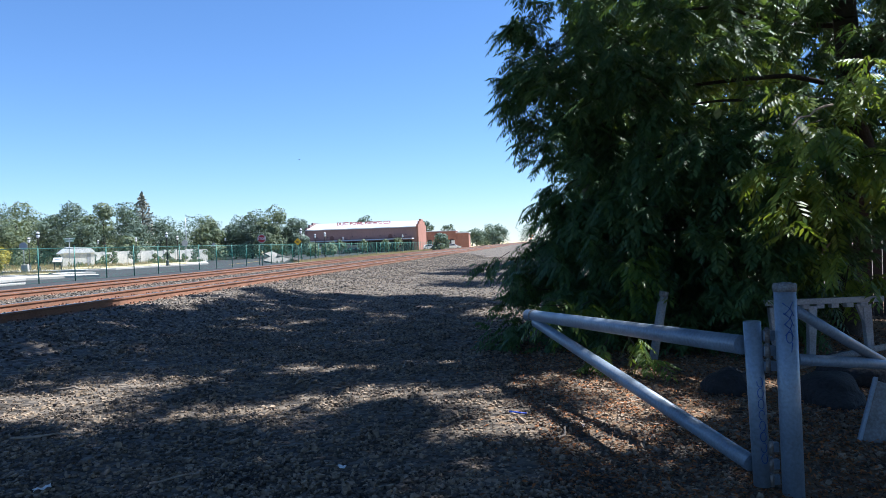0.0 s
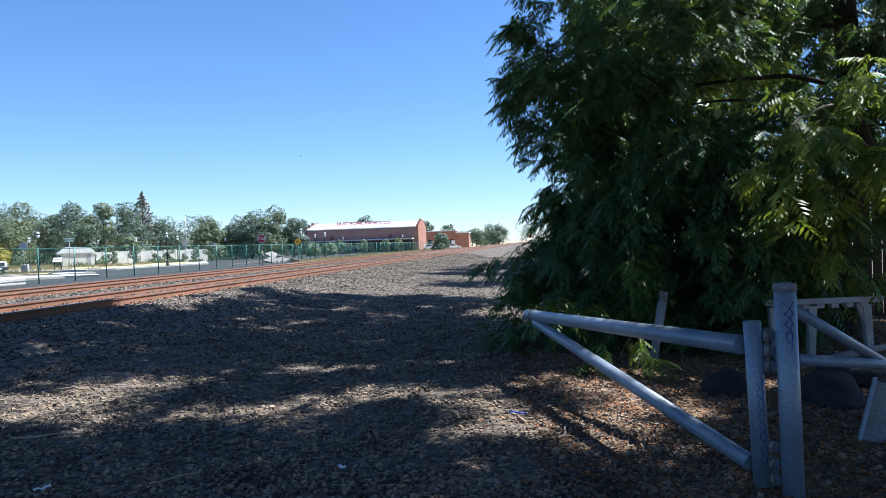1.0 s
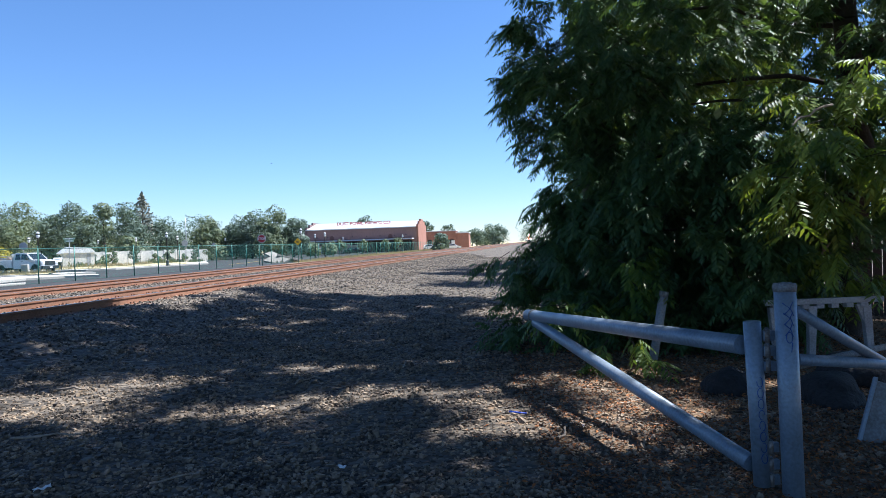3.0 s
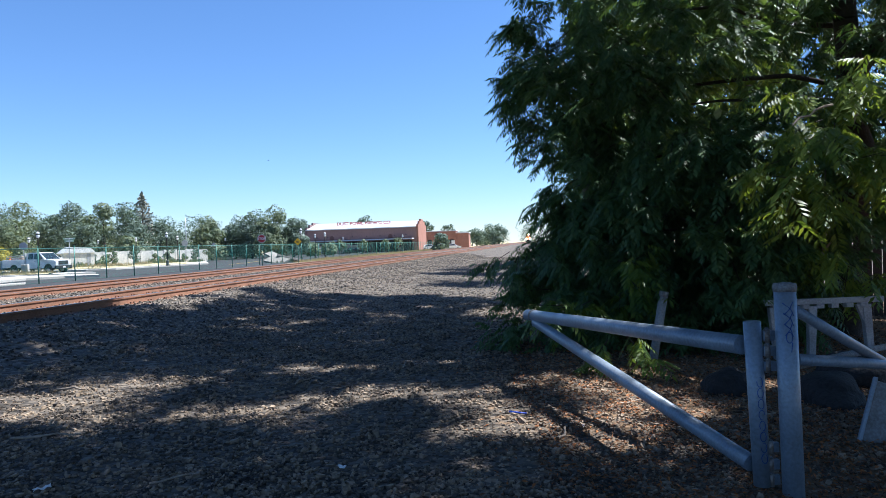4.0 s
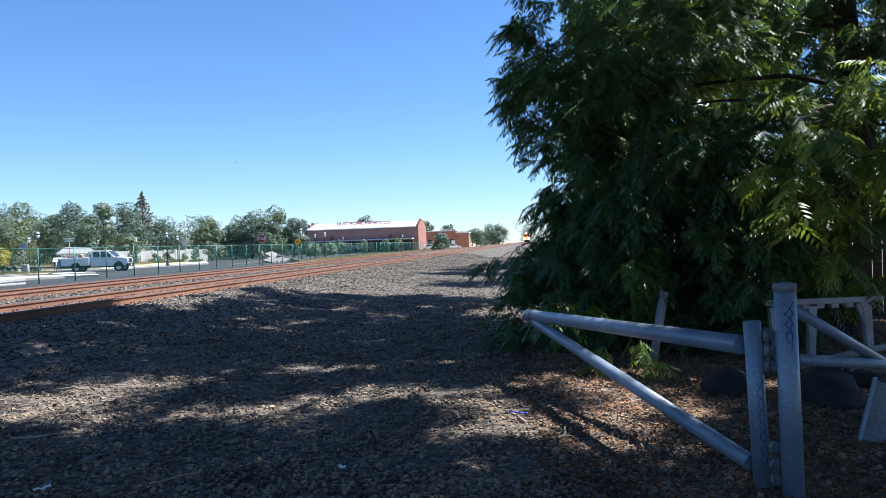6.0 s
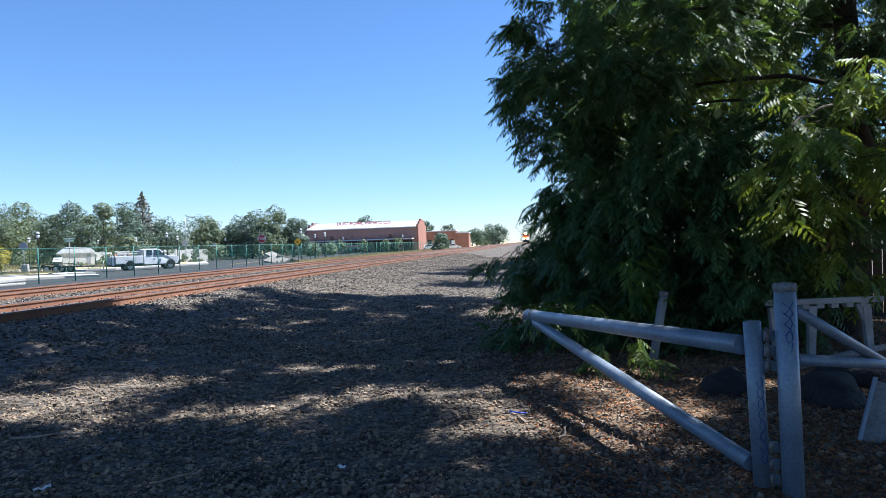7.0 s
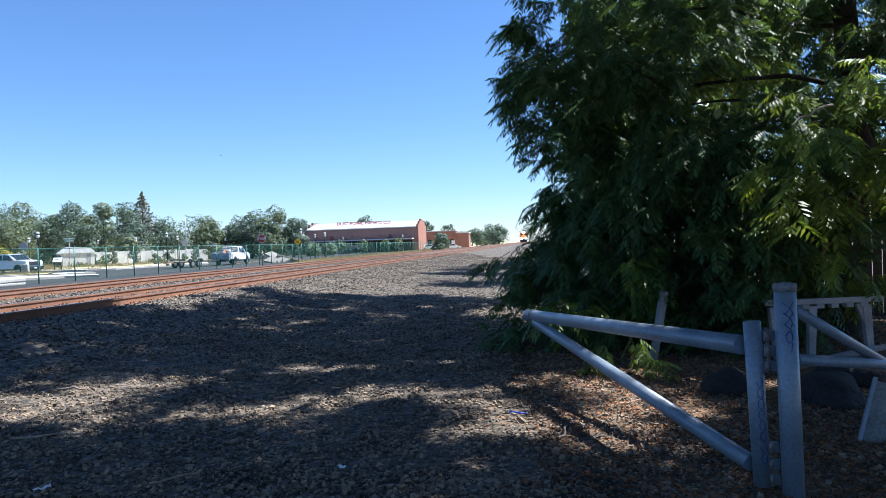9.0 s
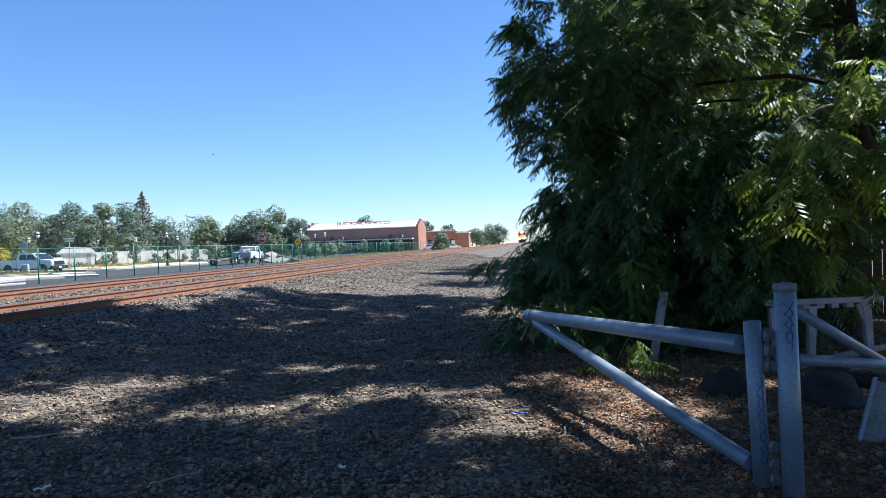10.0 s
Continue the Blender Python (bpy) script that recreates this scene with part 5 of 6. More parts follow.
def build_service_truck():
    t = empty("service_truck")
    tagged(t, "white service truck with utility bed towing a flatbed trailer", "truck")
    half, belt, tuck = 0.98, 1.3, 0.22
    cab = [(1.42, 0.5), (5.0, 0.5), (5.1, 0.75), (5.1, 1.12), (4.95, 1.22), (3.85, 1.33), (3.15, 1.9), (2.9, 1.97), (1.65, 1.98), (1.45, 1.9), (1.42, 1.3)]
    part("cab", cab_shell(cab, belt, half, tuck), M_WHITE, t, "white extended cab and hood")
    part("chassis", boxed(-1.5, 4.6, -0.5, 0.5, 0.38, 0.62), M_DARK, t)
    for sgn in (-1, 1):
        part("side_window", side_pane([(2.45, 1.36), (3.55, 1.36), (3.08, 1.84), (2.45, 1.87)], belt, half, tuck, sgn), M_GLASS, t, "tinted door window")
        part("side_window", side_pane([(1.72, 1.36), (2.3, 1.36), (2.3, 1.87), (1.72, 1.87)], belt, half, tuck, sgn), M_GLASS, t, "tinted rear quarter window")
        part("door_gap", side_pane([(2.36, 0.62), (2.375, 0.62), (2.375, 1.9), (2.36, 1.9)], belt, half, tuck, sgn), M_DARK, t)
        part("door_handle", boxed(2.5, 2.68, sgn * (half + 0.01) - 0.015, sgn * (half + 0.01) + 0.015, 1.16, 1.2), M_DARK, t)
        m = part("mirror", boxed(3.35, 3.5, sgn * 1.16 - 0.11, sgn * 1.16 + 0.11, 1.32, 1.62, bevel=0.03), M_DARK, t, "black wing mirror")
        part("running_board", boxed(1.5, 3.7, sgn * 0.95 - 0.09, sgn * 0.95 + 0.09, 0.4, 0.46), M_DARK, t)
    bm = bmesh.new()
    v = [bm.verts.new(p) for p in ((3.86, -0.82, 1.345), (3.86, 0.82, 1.345), (3.16, 0.78, 1.905), (3.16, -0.78, 1.905), (3.8, -0.82, 1.3), (3.8, 0.82, 1.3), (3.1, 0.78, 1.86), (3.1, -0.78, 1.86))]
    for q in ((0, 1, 2, 3), (4, 5, 6, 7), (0, 1, 5, 4), (1, 2, 6, 5), (2, 3, 7, 6), (3, 0, 4, 7)):
        bm.faces.new([v[i] for i in q])
    bmesh.ops.recalc_face_normals(bm, faces=bm.faces[:])
    part("windscreen", bm, M_GLASS, t, "dark windscreen")
    build_front(t, M_WHITE, 5.1, half, 0.62)
    wheel_arch(t, 4.2, 0.5, half)
    # utility body with lockers along both sides
    for sgn in (-1, 1):
        side = part("locker_body", boxed(-1.45, 1.32, min(sgn * 0.62, sgn * 1.04), max(sgn * 0.62, sgn * 1.04), 0.62, 1.36, bevel=0.025), M_WHITE, t, "white utility locker")
        for x0, x1, z0 in ((-1.4, -0.55, 0.68), (-0.5, 0.5, 0.95), (0.55, 1.28, 0.68)):
            part("locker_door", boxed(x0, x1, min(sgn * 1.035, sgn * 1.052), max(sgn * 1.035, sgn * 1.052), z0, 1.3, bevel=0.008), M_WHITE, side)
        wheel_arch(t, 0.0, 0.5, 1.04)
    part("bed_floor", boxed(-1.45, 1.32, -0.62, 0.62, 0.7, 0.78), M_DARK, t)
    part("tailgate", boxed(-1.5, -1.45, -0.62, 0.62, 0.75, 1.3), M_WHITE, t)
    part("head_rack", boxed(1.2, 1.28, -0.9, 0.9, 1.36, 1.92, bevel=0.02), M_GREYSTEEL, t, "grey headache rack")
    for z in (1.5, 1.66):
        part("rack_bar", tubed((-1.3, -0.7, z), (1.2, -0.72, z + 0.1), 0.03, n=8), M_GREYSTEEL, t)
    for x in (-1.2, 0.0):
        part("rack_post", tubed((x, -0.72, 1.34), (x, -0.72, 1.62), 0.025, n=8), M_GREYSTEEL, t)
    part("tool_box", boxed(-1.2, -0.3, -0.1, 0.5, 0.78, 1.52, bevel=0.03), M_GREYSTEEL, t, "grey equipment box")
    part("tank", tubed((0.2, -0.45, 1.45), (0.2, 0.4, 1.45), 0.22, n=14), M_TANSTONE, t, "tan tank")
    cone = lathe(bmesh.new(), ((0.2, 1.02), (0.2, 1.06), (0.13, 1.07), (0.03, 1.6)), 12, (-1.25, -0.3, 0))
    part("traffic_cone", cone, M_CONE, t, "orange traffic cone")
    # the truck's rear face, its shade put into a blue-grey colour
    part("rear_panel", boxed(-1.78, -1.52, -0.98, 0.98, 0.5, 1.3, bevel=0.03), M_REARSHADE, t, "rear face with shade in its blue-grey colour")
    part("rear_bumper", boxed(-1.9, -1.78, -0.95, 0.95, 0.42, 0.62, bevel=0.02), M_DARK, t)
    for s in (-1, 1):
        part("tail_light", boxed(-1.81, -1.77, s * 0.78 - 0.07, s * 0.78 + 0.07, 0.68, 0.8), M_STOP, t, "red tail light")
    # a short wheelbase: draw the whole body in along its length
    for ob in t.children_recursive:
        ob.data.transform(Matrix.Translation((0.15, 0, 0)) @ Matrix.Diagonal((0.87, 1, 1, 1)))
    return t, [wheel(t, x, y, 0.41, 0.28) for x in (0.15, 3.8) for y in (-0.87, 0.87)]


def build_trailer():
    t = empty("flatbed_trailer")
    tagged(t, "low timber-decked flatbed trailer with twin axles", "trailer")
    part("frame", boxed(-2.5, 2.9, -0.95, 0.95, 0.5, 0.62, bevel=0.01), M_DARK, t, "dark steel frame")
    for k in range(9):
        y = -0.9 + k * 0.2
        part("deck_board", boxed(-2.5, 2.9, y + 0.008, y + 0.192, 0.62, 0.665), M_DECK, t)
    for sgn in (-1, 1):
        part("tongue", tubed((2.9, sgn * 0.6, 0.55), (4.75, 0, 0.52), 0.05, n=8), M_DARK, t)
        bm = bmesh.new()
        side_prism(bm, [(-0.98, 0.5), (-0.98, 0.62), (-0.75, 0.86), (0.75, 0.86), (0.98, 0.62), (0.98, 0.5), (0.9, 0.5), (0.7, 0.8), (-0.7, 0.8), (-0.9, 0.5)], sgn * 1.12 - 0.14, sgn * 1.12 + 0.14)
        part("fender", bm, M_DARK, t, "dark steel mudguard")
        part("ramp", boxed(-3.5, -2.5, sgn * 0.6 - 0.2, sgn * 0.6 + 0.2, 0.5, 0.6), M_DECK, t)
    part("jack", tubed((4.3, 0, 0.25), (4.3, 0, 1.0), 0.04, n=8), M_GREYSTEEL, t)
    return t, [wheel(t, x, y, 0.37, 0.22) for x in (-0.43, 0.43) for y in (-1.12, 1.12)]


def build_pickup():
    t = empty("pickup_truck")
    tagged(t, "silver-white crew-cab pickup following the service truck", "pickup")
    half, belt, tuck = 0.99, 1.28, 0.22
    cab = [(0.95, 0.5), (4.65, 0.5), (4.75, 0.75), (4.75, 1.14), (4.6, 1.24), (3.5, 1.34), (2.75, 1.86), (2.5, 1.93), (1.2, 1.93), (1.0, 1.84), (0.95, 1.28)]
    part("cab", cab_shell(cab, belt, half, tuck), M_SILVER, t, "silver-white crew cab and hood")
    part("chassis", boxed(-1.1, 4.3, -0.5, 0.5, 0.36, 0.6), M_DARK, t)
    for sgn in (-1, 1):
        part("side_window", side_pane([(2.1, 1.34), (3.2, 1.34), (2.7, 1.79), (2.1, 1.83)], belt, half, tuck, sgn), M_GLASS, t, "tinted door window")
        part("side_window", side_pane([(1.25, 1.34), (1.98, 1.34), (1.98, 1.83), (1.3, 1.81)], belt, half, tuck, sgn), M_GLASS, t, "tinted rear door window")
        part("door_gap", side_pane([(2.03, 0.6), (2.045, 0.6), (2.045, 1.85), (2.03, 1.85)], belt, half, tuck, sgn), M_DARK, t)
        part("mirror", boxed(3.0, 3.15, sgn * 1.12 - 0.1, sgn * 1.12 + 0.1, 1.3, 1.52, bevel=0.03), M_DARK, t, "black wing mirror")
        part("bed_side", boxed(-1.15, 0.92, sgn * 0.9 - 0.09, sgn * 0.9 + 0.09, 0.55, 1.3, bevel=0.03), M_SILVER, t)
        part("tail_light", boxed(-1.17, -1.13, sgn * 0.9 - 0.08, sgn * 0.9 + 0.08, 0.95, 1.25), M_STOP, t, "red tail light")
    part("bed_floor", boxed(-1.1, 0.92, -0.82, 0.82, 0.6, 0.68), M_DARK, t)
    part("tailgate", boxed(-1.15, -1.08, -0.82, 0.82, 0.62, 1.28, bevel=0.02), M_SILVER, t)
    bm = bmesh.new()
    v = [bm.verts.new(p) for p in ((3.51, -0.82, 1.355), (3.51, 0.82, 1.355), (2.77, 0.78, 1.87), (2.77, -0.78, 1.87), (3.45, -0.82, 1.3), (3.45, 0.82, 1.3), (2.7, 0.78, 1.82), (2.7, -0.78, 1.82))]
    for q in ((0, 1, 2, 3), (4, 5, 6, 7), (0, 1, 5, 4), (1, 2, 6, 5), (2, 3, 7, 6), (3, 0, 4, 7)):
        bm.faces.new([v[i] for i in q])
    bmesh.ops.recalc_face_normals(bm, faces=bm.faces[:])
    part("windscreen", bm, M_GLASS, t, "dark windscreen")
    build_front(t, M_SILVER, 4.75, half, 0.62)
    wheel_arch(t, 3.8, 0.5, half)
    wheel_arch(t, 0.0, 0.5, half)
    return t, [wheel(t, x, y, 0.40, 0.27) for x in (0.0, 3.8) for y in (-0.87, 0.87)]


def build_parked_pickup():
    t = empty("parked_pickup", -24.6, 134, -0.2, 5)
    tagged(t, "small white pickup parked before the brewery", "pickup")
    part("cab", cab_shell([(0.4, 0.4), (2.9, 0.4), (2.9, 0.95), (1.9, 1.05), (1.5, 1.5), (0.55, 1.5), (0.4, 1.0)], 1.0, 0.85, 0.2), M_WHITE, t)
    part("bed", boxed(-1.9, 0.4, -0.85, 0.85, 0.45, 1.0, bevel=0.04), M_WHITE, t)
    for s in (-1, 1):
        part("side_window", side_pane([(0.65, 1.05), (1.8, 1.05), (1.45, 1.42), (0.65, 1.42)], 1.0, 0.85, 0.2, s), M_GLASS, t)
        for x in (-1.1, 2.1):
            wheel(t, x, s * 0.75, 0.33, 0.2)


def build_parked_cars():
    for k, (x, y, rz, mat, lab) in enumerate(((-3.4, 172, 20, M_SILVER, "silver car parked by the brick shop"), (2.4, 176, 10, M_WHITE, "white car parked by the brick shop"), (-18.5, 146, 0, M_DARK, "dark car parked under the canopy"))):
        t = empty("parked_car", x, y, -0.2, rz)
        tagged(t, lab, "car")
        part("body", cab_shell([(-2.1, 0.3), (2.1, 0.3), (2.15, 0.75), (1.1, 0.9), (0.5, 1.38), (-1.0, 1.4), (-1.7, 0.95), (-2.15, 0.85)], 0.88, 0.85, 0.25), mat, t)
        for s in (-1, 1):
            part("side_window", side_pane([(-1.3, 0.95), (0.85, 0.95), (0.45, 1.3), (-0.95, 1.3)], 0.88, 0.85, 0.25, s), M_GLASS, t)
            for wx in (-1.3, 1.3):
                wheel(t, wx, s * 0.76, 0.31, 0.2)


def build_locomotive():
    t = empty("locomotive")
    tagged(t, "orange diesel locomotive with bright headlights coming down the line", "locomotive")
    part("frame", boxed(-20, 0.6, -1.5, 1.5, 0.9, 1.5, bevel=0.05), M_DARK, t)
    part("long_hood", boxed(-19, -4.4, -1.0, 1.0, 1.5, 4.3, bevel=0.12), M_ORANGE, t)
    part("cab", boxed(-4.4, -1.6, -1.5, 1.5, 1.5, 4.5, bevel=0.15), M_ORANGE, t, "orange driver's cab")
    part("nose", boxed(-1.6, 0.3, -1.1, 1.1, 1.5, 3.1, bevel=0.2), M_ORANGE, t)
    for y in (-0.75, 0.75):
        part("windscreen", boxed(-1.62, -1.57, y - 0.5, y + 0.5, 3.35, 4.0), M_GLASS, t)
    for y, z, r in ((-0.95, 1.75, 0.28), (0.95, 1.75, 0.28), (-0.18, 4.25, 0.2), (0.18, 4.25, 0.2)):
        x = 0.62 if z < 2 else -1.55
        part("headlight", tubed((x - 0.15, y, z), (x + 0.05, y, z), r, n=16), M_LAMP, t, "lit headlight")
    for x in (-3.5, -16.5):
        for y in (-0.75, 0.75):
            b = part("truck_frame", boxed(x - 1.9, x + 1.9, y - 0.15, y + 0.15, 0.35, 0.95), M_DARK, t)
            for dx in (-1.5, 0, 1.5):
                part("wheel", tubed((x + dx, y - 0.1, 0.5), (x + dx, y + 0.1, 0.5), 0.5, n=18), M_RAIL, b)
    part("plough", boxed(0.5, 0.75, -1.4, 1.4, 0.12, 0.9), M_DARK, t)
    return t


def build_bird():
    t = empty("bird")
    tagged(t, "small dark bird flying across the clear sky", "bird")
    part("body", lathe(bmesh.new(), ((0.005, -0.08), (0.025, -0.03), (0.028, 0.015), (0.01, 0.07)), 8), M_DARK, t).rotation_euler = (0, radians(90), 0)
    for s in (-1, 1):
        part("wing", side_prism(bmesh.new(), [(-0.03, 0.0), (0.03, 0.0), (0.015, 0.008)], min(0, s * 0.14), max(0, s * 0.14)), M_DARK, t)
    return t


M_CONE = material("orange_plastic", (0.75, 0.14, 0.03), 0.6, bump=0)
M_REARSHADE = material("shaded_rear_paint", (0.22, 0.26, 0.32), 0.5, 0, (0.16, 0.19, 0.24), 2, 20, 0)
M_DECK = material("weathered_deck_timber", (0.34, 0.26, 0.18), 0.9, 0, (0.2, 0.15, 0.1), 2, 30, 0.3)
TRUCK, TRUCK_WHEELS = build_service_truck()
TRAILER, TRAILER_WHEELS = build_trailer()
PICKUP, PICKUP_WHEELS = build_pickup()
build_parked_pickup()
build_parked_cars()
LOCOMOTIVE = build_locomotive()
BIRD = build_bird()


# ---- under the tree: boards, boulders, litter ----
def build_timber_fence():
    f = empty("timber_fence", 3.0, 11.2, 0, -8)
    tagged(f, "dark stained vertical board fence behind the tree", "fence")
    board = None
    # the first boards are added unseen, a dark backdrop behind the leaves
    for k in range(48):
        w = 0.14
        if board is None:
            board = part("board", boxed(0, w - 0.012, -0.012, 0.012, 0, 1.95, bevel=0.003), M_FENCEWOOD, f)
            ob = board
        else:
            ob = new("board", board.data)
            ob.parent = f
        ob.matrix_basis = pose(k * w, random.uniform(-0.012, 0.012), random.uniform(-0.02, 0.02), 0, random.uniform(-0.5, 0.5), 0)
    for z in (0.4, 1.5):
        part("rail", boxed(-0.05, 6.75, 0.02, 0.08, z, z + 0.09), M_FENCEWOOD, f)


def build_old_bench():
    b = empty("old_bench_frame", 3.42, 7.35, 0.0, 3)
    tagged(b, "weathered pale wooden bench frame with notched rail", "bench frame")
    part("top_rail", boxed(-0.05, 1.25, -0.03, 0.03, 0.57, 0.63, bevel=0.006), M_GREYWOOD, b)
    for k in range(7):
        part("block", boxed(0.03 + k * 0.16, 0.11 + k * 0.16, -0.035, 0.035, 0.525, 0.57, bevel=0.004), M_GREYWOOD, b)
    for x, s in ((0.04, 0.05), (0.47, -0.02), (1.06, 0.04)):
        bm = side_prism(bmesh.new(), [(x - 0.045, 0.55), (x + 0.045, 0.55), (x + 0.03 + s, 0.0), (x - 0.035 + s, 0.0)], -0.03, 0.03)
        part("leg", bm, M_GREYWOOD, b)
    part("bracket", side_prism(bmesh.new(), [(0.95, 0.55), (1.04, 0.55), (1.04, 0.33)], -0.02, 0.02), M_GREYWOOD, b)


def build_leaning_plate():
    p = empty("metal_sheet", 2.56, 4.33, 0.0, -18)
    tagged(p, "grey weathered panel with a bright metal edge leaning over litter", "metal sheet")
    body = part("sheet", boxed(0.0, 0.24, -0.012, 0.012, 0.0, 0.42, bevel=0.004), M_PANEL, p)
    edge = part("edge_strip", boxed(-0.022, 0.0, -0.016, 0.016, 0.02, 0.44, bevel=0.003), M_GALV, p, "pale metal edge strip")
    for ob in (body, edge):
        ob.matrix_basis = pose(0, 0, 0.0, -14, 18, 0)
    s = empty("broken_slab", 2.86, 4.32, 0.0, 20)
    tagged(s, "greenish broken slab lying beside the panel", "slab")
    part("piece", boxed(-0.1, 0.1, -0.06, 0.06, 0.0, 0.13, bevel=0.015), M_CONCRETE, s)


def build_stake():
    s = empty("leaning_stake", 2.2, 7.45, 0.0)
    tagged(s, "short pale stake leaning in the shade", "stake")
    part("shaft", tubed((0, 0, -0.05), (0.15, 0.0, 0.74), 0.045, 0.048, n=12), M_GREYWOOD, s)
    part("top", tubed((0.142, 0.0, 0.70), (0.153, 0.0, 0.755), 0.0495, n=12), M_GALVCAP, s, "darker top end")


def build_boulder(x, y, r, seed, label):
    bm = bmesh.new()
    bmesh.ops.create_icosphere(bm, subdivisions=4, radius=1.0)
    for v in bm.verts:
        c = v.co.copy()
        k = 1 + 0.22 * noise.noise(c * 1.3 + Vector((seed, 0, 0))) + 0.06 * noise.noise(c * 4 + Vector((0, seed, 0)))
        v.co = Vector((c.x * r * 1.25, c.y * r, max(c.z, -0.35) * r * 0.78)) * k
    ob = mesh_object("boulder", bm, M_BOULDER, smooth=True)
    ob.matrix_basis = pose(x, y, 0.2 * r, 0, 0, seed * 40)
    tagged(ob, label, "boulder", "boulders under the tree")


def build_litter():
    rng = np.random.default_rng(31)
    verts, faces = [], []
    n = 0
    while n < 26000:
        y = rng.uniform(3.0, 9.5)
        x = rng.uniform(0.1, 0.72 * y + 0.4)
        if x < 0.65 + 0.5 * noise.noise((x * 0.8, y * 0.8, 2)) and rng.random() < 0.88:
            continue
        z = ground_z(x, y) + rng.uniform(0.004, 0.03)
        a, l = rng.uniform(0, 6.28), rng.uniform(0.006, 0.022)
        d, w = np.array([math.cos(a), math.sin(a), rng.normal(0, 0.25)]) * l, np.array([-math.sin(a), math.cos(a), rng.normal(0, 0.4)]) * l * 0.36
        c = np.array([x, y, z])
        i = len(verts)
        verts += [tuple(c - d), tuple(c + w + (0, 0, 0.004)), tuple(c + d), tuple(c - w + (0, 0, 0.004))]
        faces += [(i, i + 1, i + 2), (i, i + 2, i + 3)]
        n += 1
    tagged(raw("leaf_litter", verts, faces, M_LITTER), "orange-brown dry leaf litter under the tree", "leaf litter", kind="stuff")
    for x, y, L, a, r in ((-3.1, 4.9, 0.5, 8, 0.011), (-1.75, 4.02, 0.3, 35, 0.008), (0.72, 4.62, 0.34, 70, 0.012), (1.35, 5.5, 0.42, 25, 0.010), (-4.0, 5.7, 0.35, 60, 0.012), (-3.6, 6.4, 0.3, -10, 0.014), (-1.5, 6.9, 0.3, 20, 0.008), (0.1, 7.4, 0.4, 80, 0.008)):
        bm = limb(bmesh.new(), (0, 0, 0), (L, 0, 0.0), r, r * 0.5, rng, 5, 0.02, 6)
        ob = mesh_object("stick", bm, M_TWIG)
        ob.matrix_basis = pose(x, y, ground_z(x, y) + r + 0.012, 0, 0, a)
        tagged(ob, "thin dry stick lying on the gravel", "stick", "sticks on the gravel")
    strip = mesh_object("plastic_strip", tubed((-0.07, 0, 0), (0.07, 0.0, 0), 0.006, n=8), M_BLUEPLASTIC)
    strip.matrix_basis = pose(0.53, 5.33, ground_z(0.53, 5.33) + 0.02, 0, 3, -20)
    tagged(strip, "bright blue plastic strip on the gravel", "litter")
    for x, y, s in ((-0.66, 4.2, 0.03), (-2.33, 3.95, 0.045), (0.95, 4.9, 0.02)):
        bm = bmesh.new()
        bmesh.ops.create_grid(bm, x_segments=4, y_segments=3, size=s)
        for v in bm.verts:
            v.co.z = 0.02 * noise.noise(v.co * 40 + Vector((x, y, 0)))
            v.co.y *= 0.45
        bmesh.ops.solidify(bm, geom=bm.faces[:], thickness=0.0015)
        ob = mesh_object("paper_scrap", bm, M_WHITEPAINT)
        ob.matrix_basis = pose(x, y, ground_z(x, y) + 0.02, 6, 4, x * 60)
        tagged(ob, "small white paper scrap on the gravel", "litter")


M_PANEL = material("weathered_panel", (0.26, 0.27, 0.29), 0.8, 0.1, (0.12, 0.115, 0.11), 9, 60, 0.3)
M_BLUEPLASTIC = material("blue_plastic", (0.02, 0.08, 0.6), 0.4, bump=0)
build_timber_fence()
build_old_bench()
build_leaning_plate()
build_stake()
build_boulder(2.42, 5.95, 0.2, 1, "dark rounded boulder under the tree")
build_boulder(2.98, 5.45, 0.26, 2, "large dark boulder behind the gate post")
build_boulder(3.6, 6.2, 0.26, 3, "dark rounded boulder under the tree")
build_litter()


# ---- what moves: rows of seconds, x, y and heading in degrees ----
def drive(thing, wheels, r, rows):
    walk(thing, [(t, pose(x, y, ROAD_Z, 0, 0, h)) for t, x, y, h in rows])
    gone = [0.0]
    for a, b in zip(rows, rows[1:]):
        gone.append(gone[-1] + math.hypot(b[1] - a[1], b[2] - a[2]))
    for w in wheels:
        at = w.location.copy()
        walk(w, [(k / 15, pose(at.x, at.y, at.z, 0, math.degrees(float(np.interp(k / 15, [q[0] for q in rows], gone)) / r), 0)) for k in range(151)])


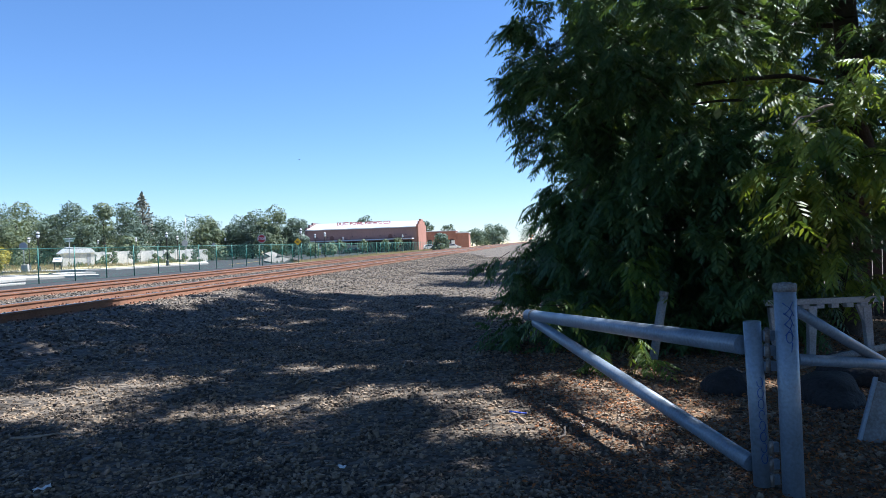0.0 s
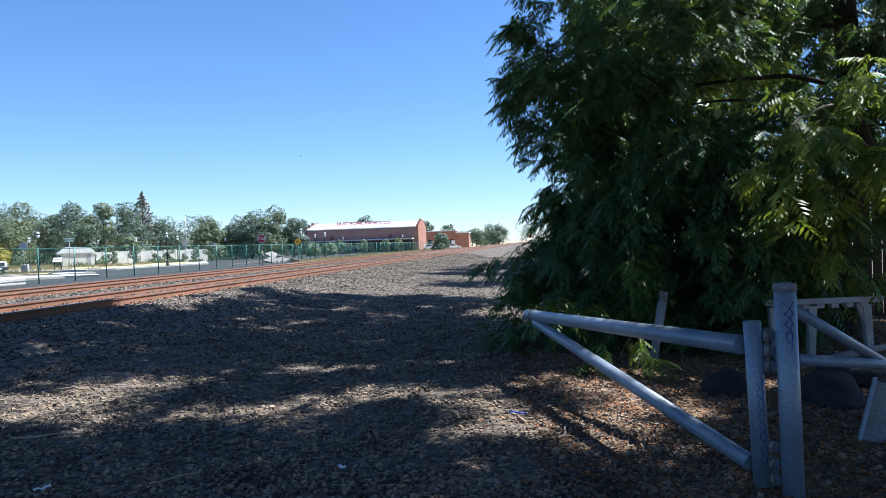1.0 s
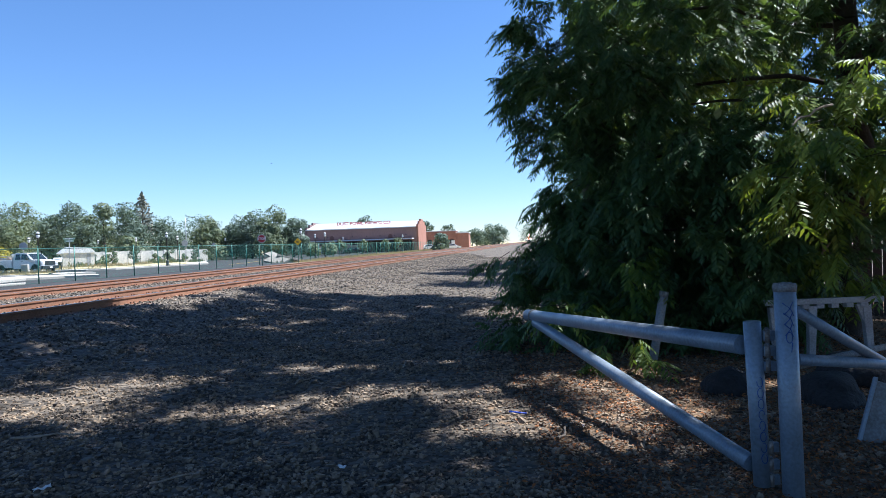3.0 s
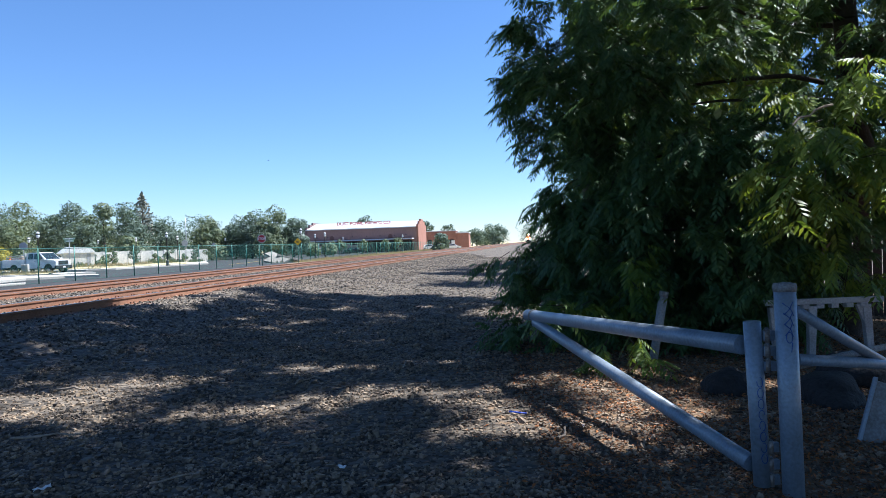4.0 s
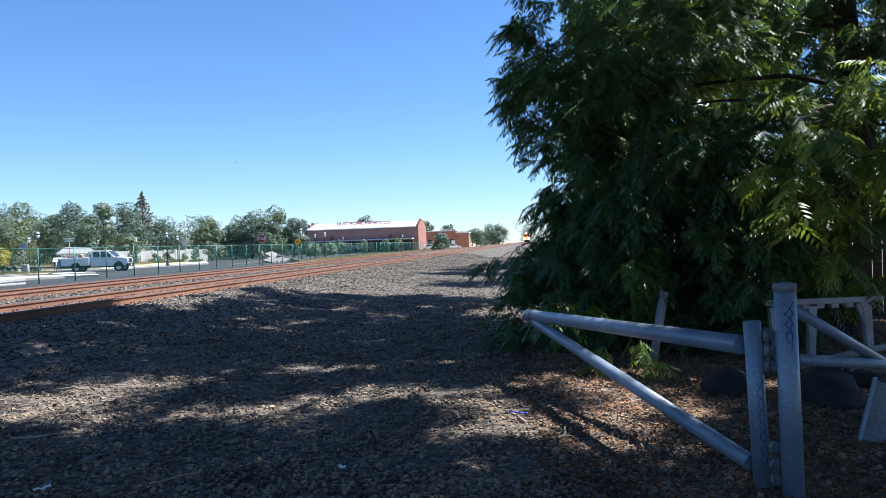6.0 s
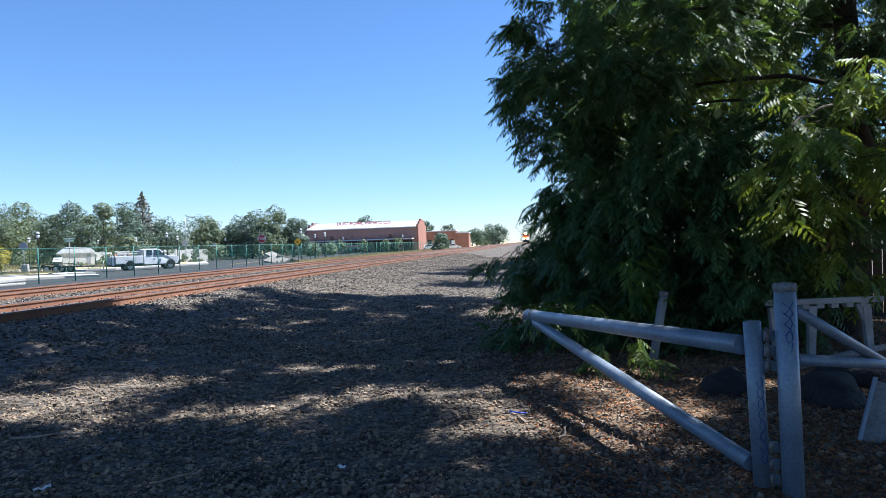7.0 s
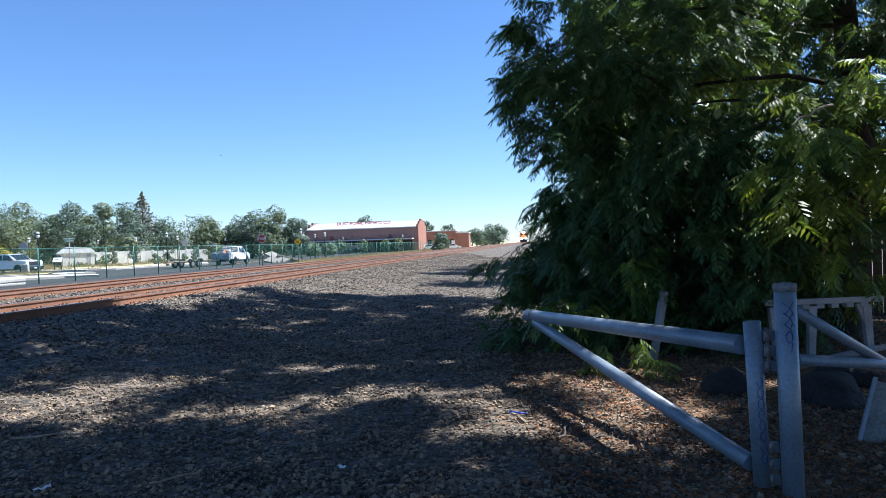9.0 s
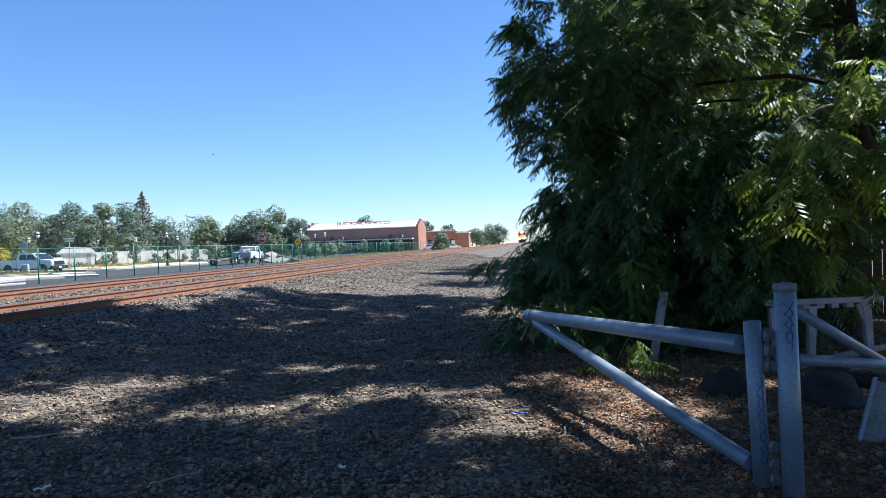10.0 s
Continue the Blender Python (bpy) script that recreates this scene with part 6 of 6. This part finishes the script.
def motions():
    drive(TRUCK, TRUCK_WHEELS, 0.41, (
        (0, -51.93, 68.55, -13.2), (0.5, -48.75, 67.81, -13.7), (1, -46.78, 67.33, -13.7), (1.5, -44.96, 66.89, -13.9), (2, -43.25, 66.48, -14.0),
        (2.5, -42.05, 66.18, -13.5), (3, -41.17, 65.95, -13.0), (3.5, -40.69, 65.83, -12.7), (4, -39.81, 65.61, -12.1), (4.5, -38.7, 65.35, -10.9),
        (5, -37.31, 65.05, -7.5), (5.5, -35.72, 64.73, -0.7), (6, -33.9, 64.51, 9.7), (6.5, -31.94, 64.62, 22.5), (7, -29.78, 65.22, 37.4),
        (7.5, -27.71, 66.52, 51.6), (8, -25.88, 68.52, 64.9), (8.5, -24.38, 71.46, 76.7), (9, -23.49, 75.03, 84.9), (9.5, -23.15, 78.42, 88.8),
        (10, -23.08, 80.94, 90.0),
    ))
    drive(TRAILER, TRAILER_WHEELS, 0.37, (
        (0, -58.1, 69.82, -11.2), (0.5, -54.9, 69.18, -12.2), (1, -52.92, 68.77, -13.0), (1.5, -51.09, 68.36, -13.4), (2, -49.38, 67.96, -13.6),
        (2.5, -48.17, 67.67, -13.8), (3, -47.29, 67.46, -14.0), (3.5, -46.81, 67.34, -14.1), (4, -45.92, 67.12, -14.3), (4.5, -44.82, 66.86, -14.7),
        (5, -43.42, 66.52, -15.1), (5.5, -41.82, 66.12, -16.2), (6, -39.99, 65.65, -16.4), (6.5, -38.0, 65.2, -13.2), (7, -35.78, 64.76, -4.6),
        (7.5, -33.4, 64.52, 10.6), (8, -30.77, 64.89, 28.8), (8.5, -27.9, 66.38, 49.4), (9, -25.5, 69.11, 67.5), (9.5, -24.13, 72.21, 78.9),
        (10, -23.56, 74.66, 84.4),
    ))
    drive(PICKUP, PICKUP_WHEELS, 0.40, (
        (0, -85.99, 74.99, -10.3), (0.5, -83.53, 74.54, -10.3), (1, -81.07, 74.09, -10.3), (1.5, -78.61, 73.65, -10.2), (2, -76.15, 73.21, -10.2),
        (2.5, -73.69, 72.77, -10.3), (3, -71.23, 72.32, -10.4), (3.5, -68.77, 71.87, -10.6), (4, -66.31, 71.41, -10.8), (4.5, -63.97, 70.97, -11.0),
        (5, -61.64, 70.52, -11.1), (5.5, -59.31, 70.07, -11.3), (6, -56.98, 69.6, -11.6), (6.5, -54.39, 69.07, -12.3), (7, -51.79, 68.52, -13.2),
        (7.5, -49.2, 67.92, -13.7), (8, -46.86, 67.35, -13.6), (8.5, -45.01, 66.9, -13.9), (9, -42.96, 66.4, -14.0), (9.5, -41.42, 66.01, -13.3),
        (10, -40.37, 65.75, -12.6),
    ))
    # the light sprays at the crown's edge sway a little in the wind
    walk(YOUNG_SPRAYS, [(k * 0.5, pose(0, 0, 0.012 * math.sin(k * 0.9), 0.12 * math.sin(k * 1.7), 0, 0.45 * math.sin(k * 1.1 + 0.4))) for k in range(21)])
    # the train comes down the near track at a steady 19 m/s
    heading = -90 - math.degrees(TRACK_TURN)
    walk(LOCOMOTIVE, [(t, pose(*plan(474 - 19 * t, NEAR_TRACK), RAIL_TOP, 0, 0, heading)) for t in (0, 2.5, 5, 7.5, 10)])
    walk(BIRD, [(t, pose(x, y, z, 0, 0, 180)) for t, x, y, z in (
        (0, -12.11, 60, 9.01), (1, -11.95, 60, 9.34), (2.5, -14.12, 60, 8.73), (4.5, -15.23, 60, 9.11), (5.5, -17.09, 60, 8.94),
        (7.5, -18.0, 60, 9.3), (9, -18.87, 60, 9.63), (10, -19.5, 60, 9.7))])


motions()
